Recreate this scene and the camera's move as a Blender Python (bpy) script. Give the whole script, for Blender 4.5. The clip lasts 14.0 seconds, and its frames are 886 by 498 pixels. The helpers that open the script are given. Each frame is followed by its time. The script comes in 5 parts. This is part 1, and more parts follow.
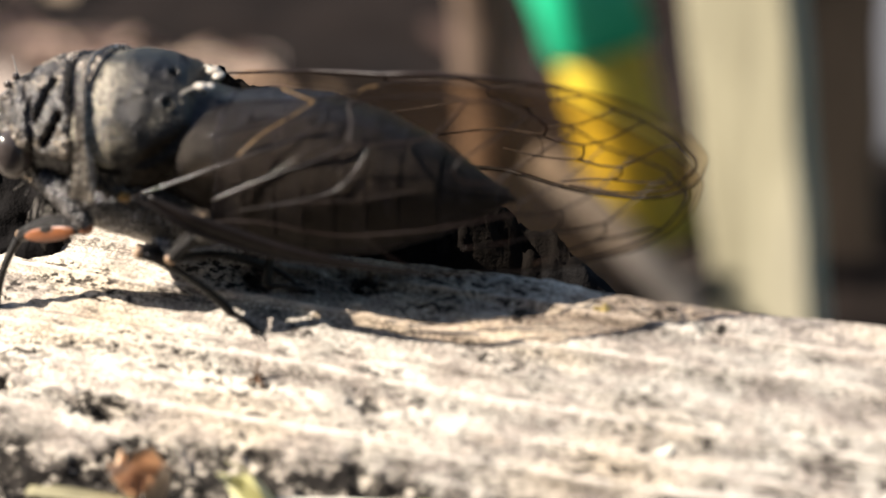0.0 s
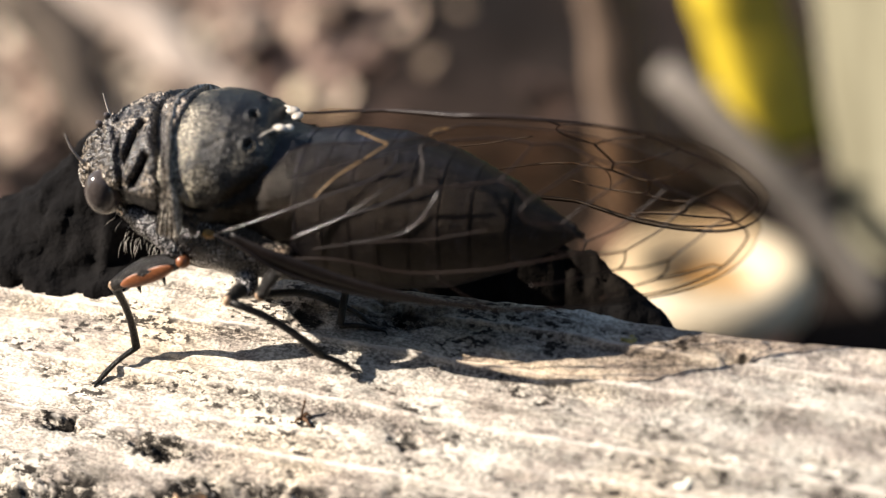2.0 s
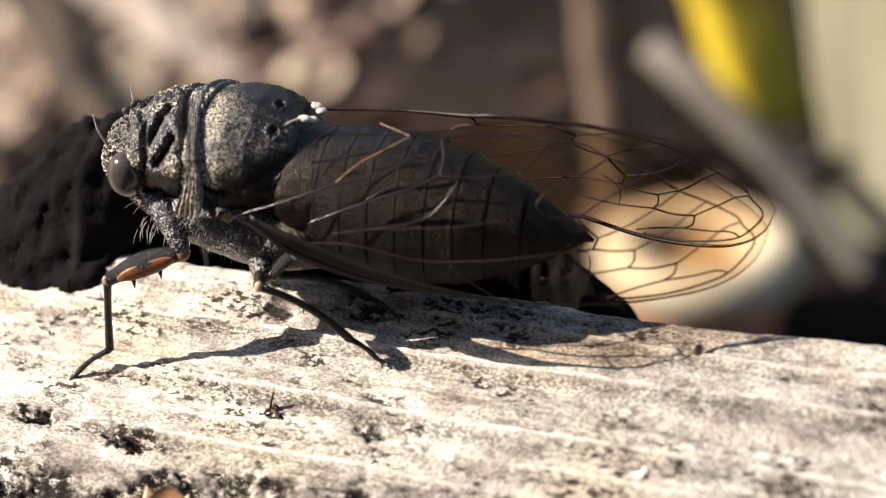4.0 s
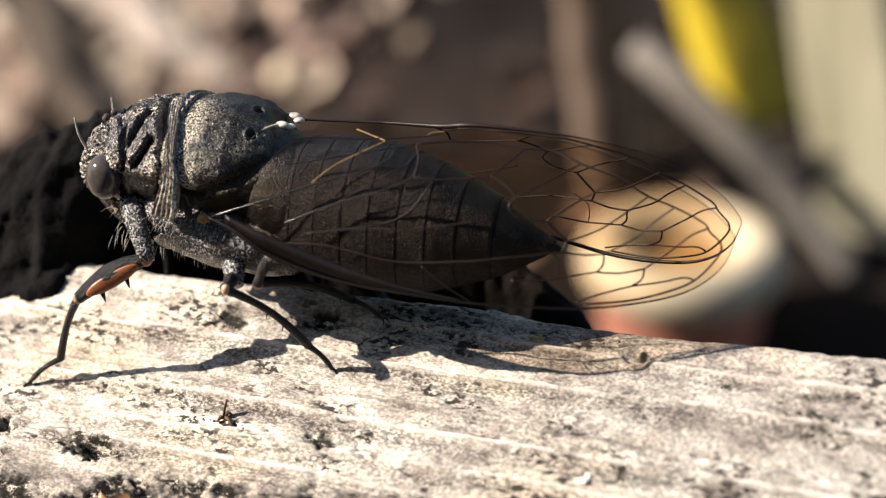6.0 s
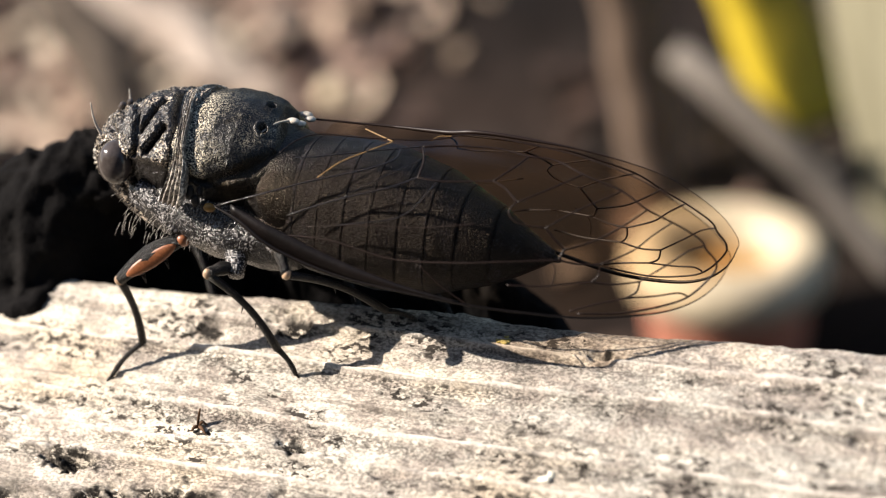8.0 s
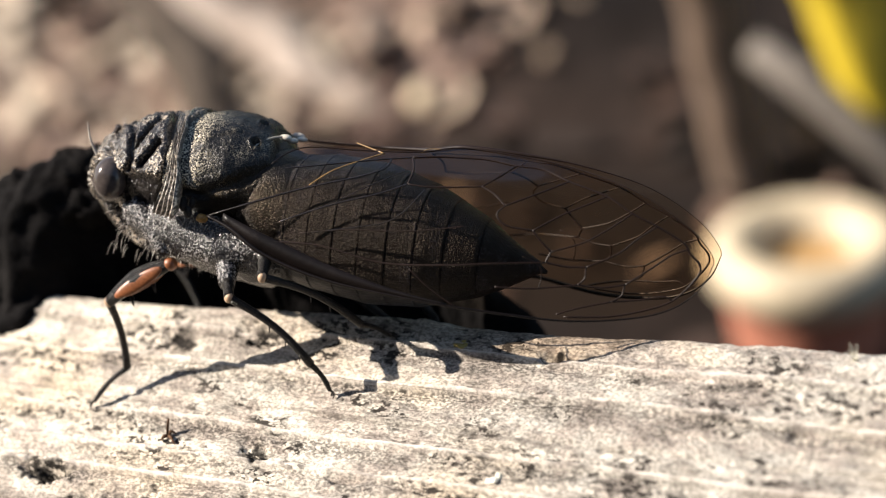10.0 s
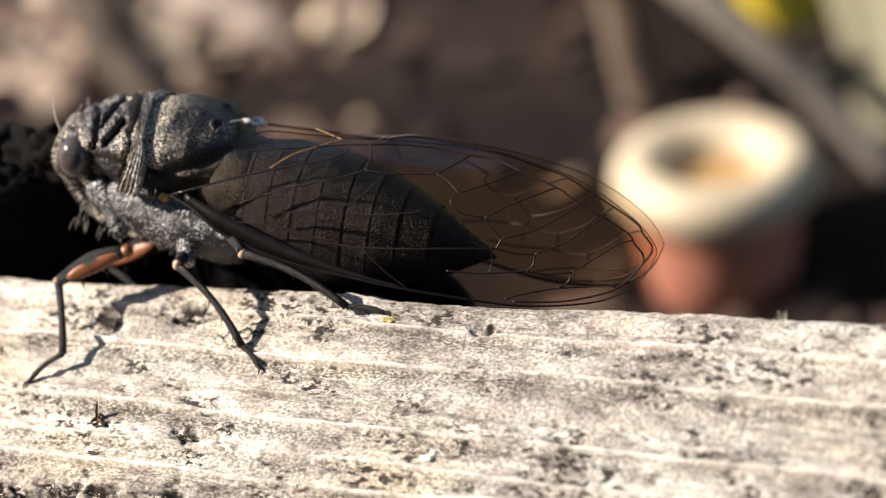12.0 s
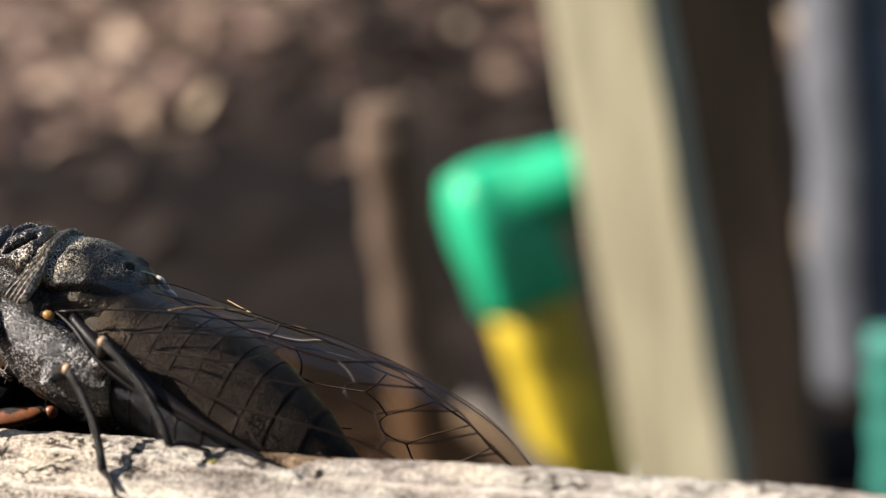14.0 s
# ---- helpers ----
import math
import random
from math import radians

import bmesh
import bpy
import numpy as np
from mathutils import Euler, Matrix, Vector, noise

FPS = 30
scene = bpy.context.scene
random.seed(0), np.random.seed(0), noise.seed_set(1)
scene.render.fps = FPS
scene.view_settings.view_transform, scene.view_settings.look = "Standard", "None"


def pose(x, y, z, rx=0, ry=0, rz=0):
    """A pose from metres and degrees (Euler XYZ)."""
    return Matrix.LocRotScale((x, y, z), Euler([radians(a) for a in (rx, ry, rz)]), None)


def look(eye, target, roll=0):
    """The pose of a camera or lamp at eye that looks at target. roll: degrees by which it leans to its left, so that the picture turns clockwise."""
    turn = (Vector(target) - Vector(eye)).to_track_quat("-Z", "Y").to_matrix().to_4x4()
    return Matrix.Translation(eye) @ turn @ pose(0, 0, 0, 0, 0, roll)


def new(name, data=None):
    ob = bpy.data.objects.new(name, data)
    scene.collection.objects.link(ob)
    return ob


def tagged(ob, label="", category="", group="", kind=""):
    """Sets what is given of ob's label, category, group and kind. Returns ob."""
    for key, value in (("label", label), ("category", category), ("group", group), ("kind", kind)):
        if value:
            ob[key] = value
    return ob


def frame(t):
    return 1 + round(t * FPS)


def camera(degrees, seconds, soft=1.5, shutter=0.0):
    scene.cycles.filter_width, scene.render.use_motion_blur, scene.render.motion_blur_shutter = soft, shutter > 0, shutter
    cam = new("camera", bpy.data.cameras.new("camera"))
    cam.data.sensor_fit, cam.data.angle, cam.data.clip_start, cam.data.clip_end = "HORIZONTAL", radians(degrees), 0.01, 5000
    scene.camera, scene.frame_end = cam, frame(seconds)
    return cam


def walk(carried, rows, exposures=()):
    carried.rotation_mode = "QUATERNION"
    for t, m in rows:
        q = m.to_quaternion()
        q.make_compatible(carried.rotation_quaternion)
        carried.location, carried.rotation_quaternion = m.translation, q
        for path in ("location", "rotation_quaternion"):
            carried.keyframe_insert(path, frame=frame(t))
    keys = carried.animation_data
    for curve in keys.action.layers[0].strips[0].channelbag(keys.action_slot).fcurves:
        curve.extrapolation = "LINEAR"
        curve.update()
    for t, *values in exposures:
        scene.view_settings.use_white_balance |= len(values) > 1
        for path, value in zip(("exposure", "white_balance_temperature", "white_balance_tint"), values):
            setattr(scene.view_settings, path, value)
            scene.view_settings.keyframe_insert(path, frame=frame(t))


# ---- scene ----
# All lengths below are in millimetres and turned into metres by MM.
MM = 0.001
cam = camera(24, 14.0, soft=1.2)
cam.data.dof.use_dof, cam.data.dof.focus_distance, cam.data.dof.aperture_fstop = True, 0.1190, 29.0
PATH = [
    (0, (40.28, -80.55, 55.91), (4.89, 13.94, 0.74), -2.00),
    (0.5, (42.08, -79.07, 62.08), (1.46, 11.55, 4.09), -4.81),
    (1, (44.48, -77.60, 63.75), (3.50, 11.68, 3.94), -5.61),
    (1.5, (46.14, -77.82, 65.40), (3.83, 10.45, 5.04), -6.29),
    (2, (47.58, -78.10, 65.93), (4.62, 9.68, 5.32), -6.91),
    (2.5, (48.40, -77.90, 66.92), (5.52, 9.36, 5.51), -7.11),
    (2.7, (48.00, -77.72, 67.23), (6.13, 9.70, 5.36), -6.64),
    (5, (52.60, -79.14, 70.03), (9.09, 7.29, 7.89), -8.04),
    (5.5, (53.09, -79.04, 71.14), (10.64, 7.62, 8.59), -7.94),
    (6, (53.70, -78.61, 69.69), (10.77, 8.08, 7.51), -7.58),
    (6.5, (53.74, -78.76, 70.08), (10.31, 7.65, 7.86), -8.05),
    (7, (53.91, -78.93, 70.16), (10.14, 7.34, 7.99), -8.32),
    (7.5, (54.61, -78.66, 70.92), (10.19, 7.29, 8.77), -8.70),
    (8, (60.24, -77.42, 68.95), (13.17, 8.07, 8.11), -10.65),
    (8.2, (59.16, -78.59, 69.61), (12.94, 6.85, 8.07), -10.63),
    (10.3, (71.18, -74.29, 68.39), (16.85, 7.70, 8.82), -14.81),
    (10.5, (69.62, -74.67, 70.57), (16.99, 6.45, 8.33), -14.91),
    (11, (69.69, -75.96, 68.83), (20.14, 6.35, 5.64), -13.71),
    (11.5, (69.72, -74.87, 68.96), (21.77, 8.04, 5.30), -13.59),
    (12, (68.81, -72.48, 71.71), (20.10, 9.06, 6.87), -15.03),
    (12.5, (67.65, -74.73, 67.75), (17.12, 8.43, 6.45), -14.19),
    (13, (65.27, -78.13, 59.49), (18.29, 13.05, 7.48), -10.28),
    (13.5, (63.51, -78.30, 50.63), (21.32, 19.69, 7.70), -6.87),
    (14, (64.13, -79.10, 49.77), (24.94, 21.17, 9.32), -4.95),
]
EXPOSURES = [(0, 1.42), (2.5, 1.32), (6, 1.29), (12, 1.27), (13.5, 1.21), (14, 1.19)]
walk(cam, [(t, look(Vector(e) * MM, Vector(a) * MM, roll)) for t, e, a, roll in PATH], EXPOSURES)

# ---- light ----
SUN = Vector((-0.725, -0.25, 0.64)).normalized()
world = bpy.data.worlds.new("sky")
scene.world = world
world.use_nodes = True
sky = world.node_tree.nodes.new("ShaderNodeTexSky")
sky.sky_type, sky.sun_disc = "NISHITA", False
sky.sun_elevation = math.asin(SUN.z)
sky.sun_rotation = math.atan2(SUN.x, SUN.y)
back = world.node_tree.nodes["Background"]
back.inputs["Strength"].default_value = 0.062
world.node_tree.links.new(sky.outputs["Color"], back.inputs["Color"])
sun = new("sun", bpy.data.lights.new("sun", "SUN"))
sun.data.energy, sun.data.angle, sun.data.color = 4.8, radians(0.53), (1.0, 0.895, 0.79)
sun.matrix_world = look(SUN * 2, (0, 0, 0))


# ---- materials ----
def material(name, rough=0.7, metal=0.0, spec=0.5):
    m = bpy.data.materials.new(name)
    m.use_nodes = True
    b = m.node_tree.nodes["Principled BSDF"]
    b.inputs["Roughness"].default_value, b.inputs["Metallic"].default_value = rough, metal
    b.inputs["Specular IOR Level"].default_value = spec
    return m, m.node_tree, b


def noise_node(nt, scale, detail=4.0, rough=0.6, stretch=(1, 1, 1), coords="Object", vec=None):
    n = nt.nodes.new("ShaderNodeTexNoise")
    n.inputs["Scale"].default_value, n.inputs["Detail"].default_value, n.inputs["Roughness"].default_value = scale, detail, rough
    mp = nt.nodes.new("ShaderNodeMapping")
    mp.inputs["Scale"].default_value = stretch
    if vec is None:
        tc = nt.nodes.new("ShaderNodeTexCoord")
        vec = tc.outputs[coords]
    nt.links.new(vec, mp.inputs["Vector"])
    nt.links.new(mp.outputs["Vector"], n.inputs["Vector"])
    return n.outputs["Fac"]


def ramp(nt, fac, stops):
    r = nt.nodes.new("ShaderNodeValToRGB")
    els = r.color_ramp.elements
    while len(els) < len(stops):
        els.new(0.5)
    for e, (p, c) in zip(els, stops):
        e.position = p
        e.color = (*c, 1) if len(c) == 3 else c
    nt.links.new(fac, r.inputs["Fac"])
    return r.outputs["Color"]


def mix(nt, fac, a, b, kind="MIX"):
    n = nt.nodes.new("ShaderNodeMix")
    n.data_type, n.blend_type = "RGBA", kind
    for sock, v in ((n.inputs["Factor"], fac), (n.inputs["A"], a), (n.inputs["B"], b)):
        if isinstance(v, bpy.types.NodeSocket):
            nt.links.new(v, sock)
        else:
            sock.default_value = v if isinstance(v, (int, float)) else (*v, 1)
    return n.outputs["Result"]


def bump(nt, bsdf, height, strength, dist):
    n = nt.nodes.new("ShaderNodeBump")
    n.inputs["Strength"].default_value, n.inputs["Distance"].default_value = strength, dist
    nt.links.new(height, n.inputs["Height"])
    nt.links.new(n.outputs["Normal"], bsdf.inputs["Normal"])


def mottled(name, dark, mid, light, scale, rough=0.7, spec=0.4, bumps=0.3, dist=0.0002, stretch=(1, 1, 1), fine=6.0):
    m, nt, b = material(name, rough, 0, spec)
    big = noise_node(nt, scale, 5, 0.6, stretch)
    small = noise_node(nt, scale * fine, 4, 0.65, stretch)
    base = ramp(nt, big, [(0.3, dark), (0.5, mid), (0.72, light)])
    col = mix(nt, 0.55, base, ramp(nt, small, [(0.3, (0.45, 0.45, 0.45)), (0.7, (1.25, 1.25, 1.25))]), "MULTIPLY")
    nt.links.new(col, b.inputs["Base Color"])
    if bumps:
        bump(nt, b, small, bumps, dist)
    return m


def wood_material():
    m, nt, b = material("weathered_wood", 0.9, 0, 0.12)
    grain = noise_node(nt, 1100, 7, 0.75, (0.28, 1, 1))
    streak = noise_node(nt, 420, 6, 0.65, (0.06, 1, 1))
    patch = noise_node(nt, 260, 9, 0.78, (0.6, 1, 1))
    grit = noise_node(nt, 6500, 3, 0.6, (0.7, 1, 1))
    fleck = noise_node(nt, 1500, 6, 0.8, (0.6, 1, 1))
    pit = noise_node(nt, 2600, 3, 0.6, (0.65, 1, 1))
    crowd = noise_node(nt, 330, 4, 0.7, (0.55, 1, 1))
    crack = noise_node(nt, 300, 4, 0.5, (0.03, 1, 1))
    warm = noise_node(nt, 130, 4, 0.6, (0.6, 1, 1))
    base = ramp(nt, patch, [(0.36, (0.30, 0.275, 0.245)), (0.44, (0.46, 0.405, 0.36)), (0.52, (0.62, 0.58, 0.515)), (0.60, (0.78, 0.74, 0.67))])
    base = mix(nt, 0.7, base, ramp(nt, grain, [(0.34, (0.5, 0.49, 0.48)), (0.5, (1.0, 1.0, 1.0)), (0.62, (1.3, 1.29, 1.26))]), "MULTIPLY")
    base = mix(nt, 0.28, base, ramp(nt, streak, [(0.40, (0.5, 0.5, 0.51)), (0.56, (1.15, 1.13, 1.1))]), "MULTIPLY")
    base = mix(nt, ramp(nt, warm, [(0.52, (0, 0, 0)), (0.66, (0.45, 0.45, 0.45))]), base, (0.60, 0.45, 0.28))
    # stronger light on the beam's left end, put into the colour
    bright_left = nt.nodes.new("ShaderNodeAttribute")
    bright_left.attribute_name = "bright_left"
    base = mix(nt, mix(nt, bright_left.outputs["Fac"], (0.62, 0.62, 0.62), (0.4, 0.4, 0.4)), base, ramp(nt, grit, [(0.42, (0.3, 0.29, 0.28)), (0.5, (0.92, 0.92, 0.92)), (0.58, (1.3, 1.3, 1.28))]), "MULTIPLY")
    base = mix(nt, 1.0, base, mix(nt, bright_left.outputs["Fac"], (0.70, 0.70, 0.69), (1.05, 1.035, 0.99)), "MULTIPLY")
    base = mix(nt, ramp(nt, fleck, [(0.635, (0, 0, 0)), (0.655, (0.92, 0.92, 0.92))]), base, (0.04, 0.034, 0.03))
    dots = mix(nt, ramp(nt, crowd, [(0.49, (0, 0, 0)), (0.58, (1, 1, 1))]), (0, 0, 0), ramp(nt, pit, [(0.515, (0, 0, 0)), (0.54, (0.95, 0.95, 0.95))]))
    base = mix(nt, dots, base, (0.025, 0.021, 0.018))
    base = mix(nt, ramp(nt, crack, [(0.492, (0, 0, 0)), (0.498, (0.45, 0.45, 0.45)), (0.502, (0.45, 0.45, 0.45)), (0.508, (0, 0, 0))]), base, (0.07, 0.06, 0.05))
    # darker, granular hollow below each raised grain line
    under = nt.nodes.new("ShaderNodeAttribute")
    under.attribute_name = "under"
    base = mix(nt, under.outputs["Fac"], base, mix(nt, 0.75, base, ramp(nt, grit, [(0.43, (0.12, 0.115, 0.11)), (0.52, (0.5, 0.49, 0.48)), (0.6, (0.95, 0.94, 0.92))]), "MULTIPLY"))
    # pale crest of the raised grain lines
    crest = nt.nodes.new("ShaderNodeAttribute")
    crest.attribute_name = "crest"
    base = mix(nt, crest.outputs["Fac"], base, (0.78, 0.72, 0.64))
    # crumbled rot along the broken edge, with the shade of its depth painted in
    rot_shade = nt.nodes.new("ShaderNodeAttribute")
    rot_shade.attribute_name = "rot_shade"
    base = mix(nt, rot_shade.outputs["Fac"], base, ramp(nt, fleck, [(0.51, (0.006, 0.0052, 0.0046)), (0.555, (0.045, 0.038, 0.03)), (0.6, (0.58, 0.52, 0.43))]))
    nt.links.new(base, b.inputs["Base Color"])
    hgt = mix(nt, 0.5, mix(nt, 0.5, grit, grain), fleck)
    bump(nt, b, hgt, 1.0, 0.00022)
    return m


WOOD = wood_material()
# bark tone near black, with the shade on its camera side included
BARK = mottled("shaded_bark", (0.004, 0.0037, 0.0038), (0.0065, 0.006, 0.006), (0.012, 0.011, 0.0105), 220, 0.95, 0.08, 0.6, 0.0004)


def simple(name, rgb, rough=0.6, spec=0.4, vary=0.35, scale=300.0):
    lo = tuple(c * (1 - vary) for c in rgb)
    hi = tuple(min(1, c * (1 + vary)) for c in rgb)
    return mottled(name, lo, rgb, hi, scale, rough, spec, 0.15, 0.0001)


# ---- shapes ----
CK = 1.0  # grows the parts of one thing


def part(name, bm, mat, parent=None, label="", smooth=True):
    me = bpy.data.meshes.new(name)
    bmesh.ops.scale(bm, vec=(CK, CK, CK), verts=bm.verts)
    bm.normal_update()
    bm.to_mesh(me)
    me.attributes.new("down", "FLOAT", "POINT").data.foreach_set("value", [1.0] * len(bm.verts))
    bm.free()
    me.materials.append(mat)
    if smooth:
        me.polygons.foreach_set("use_smooth", [True] * len(me.polygons))
    ob = new(name, me)
    if parent is not None:
        ob.parent = parent
    if label:
        tagged(ob, label)
    return ob


def holder(name, m=Matrix()):
    ob = new(name)
    ob.empty_display_size = 0.002
    ob.matrix_basis = m
    return ob


def skin(bm, rings, close=True, caps=True):
    """Joins rings of points (mm) of one length into a skin."""
    vs = [[bm.verts.new(Vector(p) * MM) for p in r] for r in rings]
    n = len(vs[0])
    for a, b in zip(vs, vs[1:]):
        for i in range(n if close else n - 1):
            j = (i + 1) % n
            bm.faces.new((a[i], a[j], b[j], b[i]))
    if caps and close:
        bm.faces.new(list(reversed(vs[0])))
        bm.faces.new(vs[-1])
    return vs


def spline(pts, n):
    """Evenly many points on a smooth line through pts."""
    P = [np.array(p, float) for p in pts]
    if len(P) == 2:
        return [P[0] + (P[1] - P[0]) * k / n for k in range(n + 1)]
    out = []
    m = len(P) - 1
    for k in range(n + 1):
        u = k / n * m
        i = min(int(u), m - 1)
        f = u - i
        a, b, c, d = P[max(i - 1, 0)], P[i], P[i + 1], P[min(i + 2, m)]
        out.append(0.5 * (2 * b + (c - a) * f + (2 * a - 5 * b + 4 * c - d) * f * f + (3 * b - a - 3 * c + d) * f ** 3))
    return out


def tube(bm, pts, radii, seg=8, flat=1.0):
    """A tube along pts (mm) with radii at each; flat squashes it across."""
    P = [Vector(p) for p in pts]
    R = list(radii) if hasattr(radii, "__len__") else [radii] * len(P)
    R = list(np.interp(np.linspace(0, 1, len(P)), np.linspace(0, 1, len(R)), R))
    side = None
    rings = []
    for i, p in enumerate(P):
        d = (P[min(i + 1, len(P) - 1)] - P[max(i - 1, 0)]).normalized()
        if side is None:
            side = d.orthogonal().normalized()
        side = (side - d * side.dot(d)).normalized()
        up = d.cross(side)
        rings.append([p + (side * math.cos(a) * flat + up * math.sin(a)) * R[i] for a in (2 * math.pi * k / seg for k in range(seg))])
    skin(bm, rings)


def ball(bm, c, r, seg=14, ring=10, turn=None):
    m = Matrix.Translation(Vector(c) * MM) @ (turn.to_4x4() if turn else Matrix()) @ Matrix.Diagonal((*(Vector(r) * MM), 1))
    bmesh.ops.create_uvsphere(bm, u_segments=seg, v_segments=ring, radius=1, matrix=m)


TABLES = {}


def table(seed):
    if seed not in TABLES:
        TABLES[seed] = np.random.RandomState(seed).rand(257, 257) * 2 - 1
    return TABLES[seed]


def rnoise(x, y, seed=0, octaves=4, gain=0.5):
    """Smooth noise on arrays, about -1 to 1."""
    out, amp, tot = np.zeros_like(x), 1.0, 0.0
    for o in range(octaves):
        tab = table(seed + 31 * o)
        xf, yf = x * 2 ** o + 40.3 * o, y * 2 ** o + 17.7 * o
        xi, yi = np.floor(xf).astype(int), np.floor(yf).astype(int)
        u, v = xf - xi, yf - yi
        u, v = u * u * (3 - 2 * u), v * v * (3 - 2 * v)
        g = lambda a, b: tab[a % 257, b % 257]
        out += amp * ((g(xi, yi) * (1 - u) + g(xi + 1, yi) * u) * (1 - v) + (g(xi, yi + 1) * (1 - u) + g(xi + 1, yi + 1) * u) * v)
        tot += amp
        amp *= gain
    return out / tot


def sheet(name, X, Y, Z, mat, attr=None):
    """A grid mesh from arrays of millimetres."""
    h, w = X.shape
    co = np.stack([X, Y, Z], -1).reshape(-1, 3) * MM
    idx = np.arange(h * w).reshape(h, w)
    q = np.stack([idx[:-1, :-1], idx[:-1, 1:], idx[1:, 1:], idx[1:, :-1]], -1).reshape(-1, 4)
    me = bpy.data.meshes.new(name)
    me.from_pydata(co.tolist(), [], q.tolist())
    me.polygons.foreach_set("use_smooth", [True] * len(me.polygons))
    if attr is not None:
        a = me.attributes.new("rot_shade", "FLOAT", "POINT")
        a.data.foreach_set("value", attr.reshape(-1).astype(np.float32))
    me.materials.append(mat)
    return new(name, me)


def smooth01(v):
    v = np.clip(v, 0, 1)
    return v * v * (3 - 2 * v)


# ---- ground ----
GROUND = -160.0


def ground_z(x, y):
    return GROUND + 7 * rnoise(x / 90, y / 90, 5, 4) + 2.5 * rnoise(x / 14, y / 14, 9, 3)


axis = np.concatenate([-np.geomspace(3e6, 900, 26), np.linspace(-880, 880, 320), np.geomspace(900, 3e6, 26)])
gx, gy = np.meshgrid(axis, axis + 250)
far = smooth01((np.maximum(abs(gx), abs(gy - 250)) - 700) / 200)
# soil tones lowered to carry the shade lying over the ground
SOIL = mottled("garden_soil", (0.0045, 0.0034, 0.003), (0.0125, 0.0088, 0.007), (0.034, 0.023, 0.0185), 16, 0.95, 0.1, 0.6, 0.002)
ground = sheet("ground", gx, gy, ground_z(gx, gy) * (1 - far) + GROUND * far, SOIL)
tagged(ground, "dark brown garden soil with dry litter, shade in its colour", "ground", kind="structure")

# ---- wooden beam ----
SLOPE = 0.231


GRAIN_LINES = ((6.1, 0.38, 0.13, 1), (1.9, 0.38, 0.13, 2), (-2.1, 0.34, 0.14, 7), (8.8, 0.2, 0.16, 4), (-0.5, 0.2, 0.12, 5), (3.6, 0.16, 0.1, 3))


def wood_z(x, y):
    """The beam's top at x, y (arrays)."""
    x, y = np.asarray(x, float), np.asarray(y, float)
    z = SLOPE * (y - 3.6)
    z = z + 0.3 * rnoise(x / 11, y / 5, 3, 3) + 0.1 * rnoise(x / 3.0, y / 0.9, 11, 3) + 0.1 * rnoise(x / 1.1, y / 0.4, 21, 3, 0.65) + 0.06 * rnoise(x / 6.0, y / 0.3, 25, 2) + 0.05 * rnoise(x / 0.42, y / 0.3, 27, 2)
    for yc, amp, w, s in GRAIN_LINES:
        wob = yc + 0.25 * rnoise(x / 9, x * 0 + s, 40 + s, 2)
        on = smooth01(1.25 + 1.1 * rnoise(x / 7, x * 0 + 3 * s, 60 + s, 2))
        z = z + amp * on * np.exp(-((y - wob) / w) ** 2) - 0.14 * on * np.exp(-((y - wob + 2.2 * w) / (1.6 * w)) ** 2)
    for cx, cy, rx, ry, d in ((-7.6, -2.8, 1.6, 0.6, 1.0), (-14.3, -2.3, 1.3, 0.55, 1.1), (5.6, 0.3, 1.2, 0.8, 0.35), (-3.4, 7.6, 1.3, 1.0, 0.4), (1.9, 8.6, 2.0, 0.9, 0.45), (21.0, 9.0, 1.3, 0.5, 0.4), (12.0, -0.8, 1.4, 0.3, 0.3), (27.0, 3.2, 0.8, 0.3, 0.3), (37.1, 5.3, 0.9, 0.6, 0.4)):
        n = 1.1 * rnoise((x - cx) / 0.8 + cx, (y - cy) / 0.5, 77, 4, 0.65)
        z = z - d * smooth01(1.25 - np.sqrt(((x - cx) / rx) ** 2 + ((y - cy) / ry) ** 2) + n)
    return z


def near_edge(x):
    return np.interp(x, (-30, -8, -5, 0, 6, 15, 24, 40), (-5.0, -5.0, -3.3, -2.6, -2.7, -3.1, -4.1, -5.5)) + 0.5 * rnoise(x / 4.0, x * 0, 81, 4, 0.6)


def far_edge(x):
    return 10.7 + 0.02 * x + 0.3 * rnoise(x / 6.0, x * 0 + 5, 85, 4, 0.6)


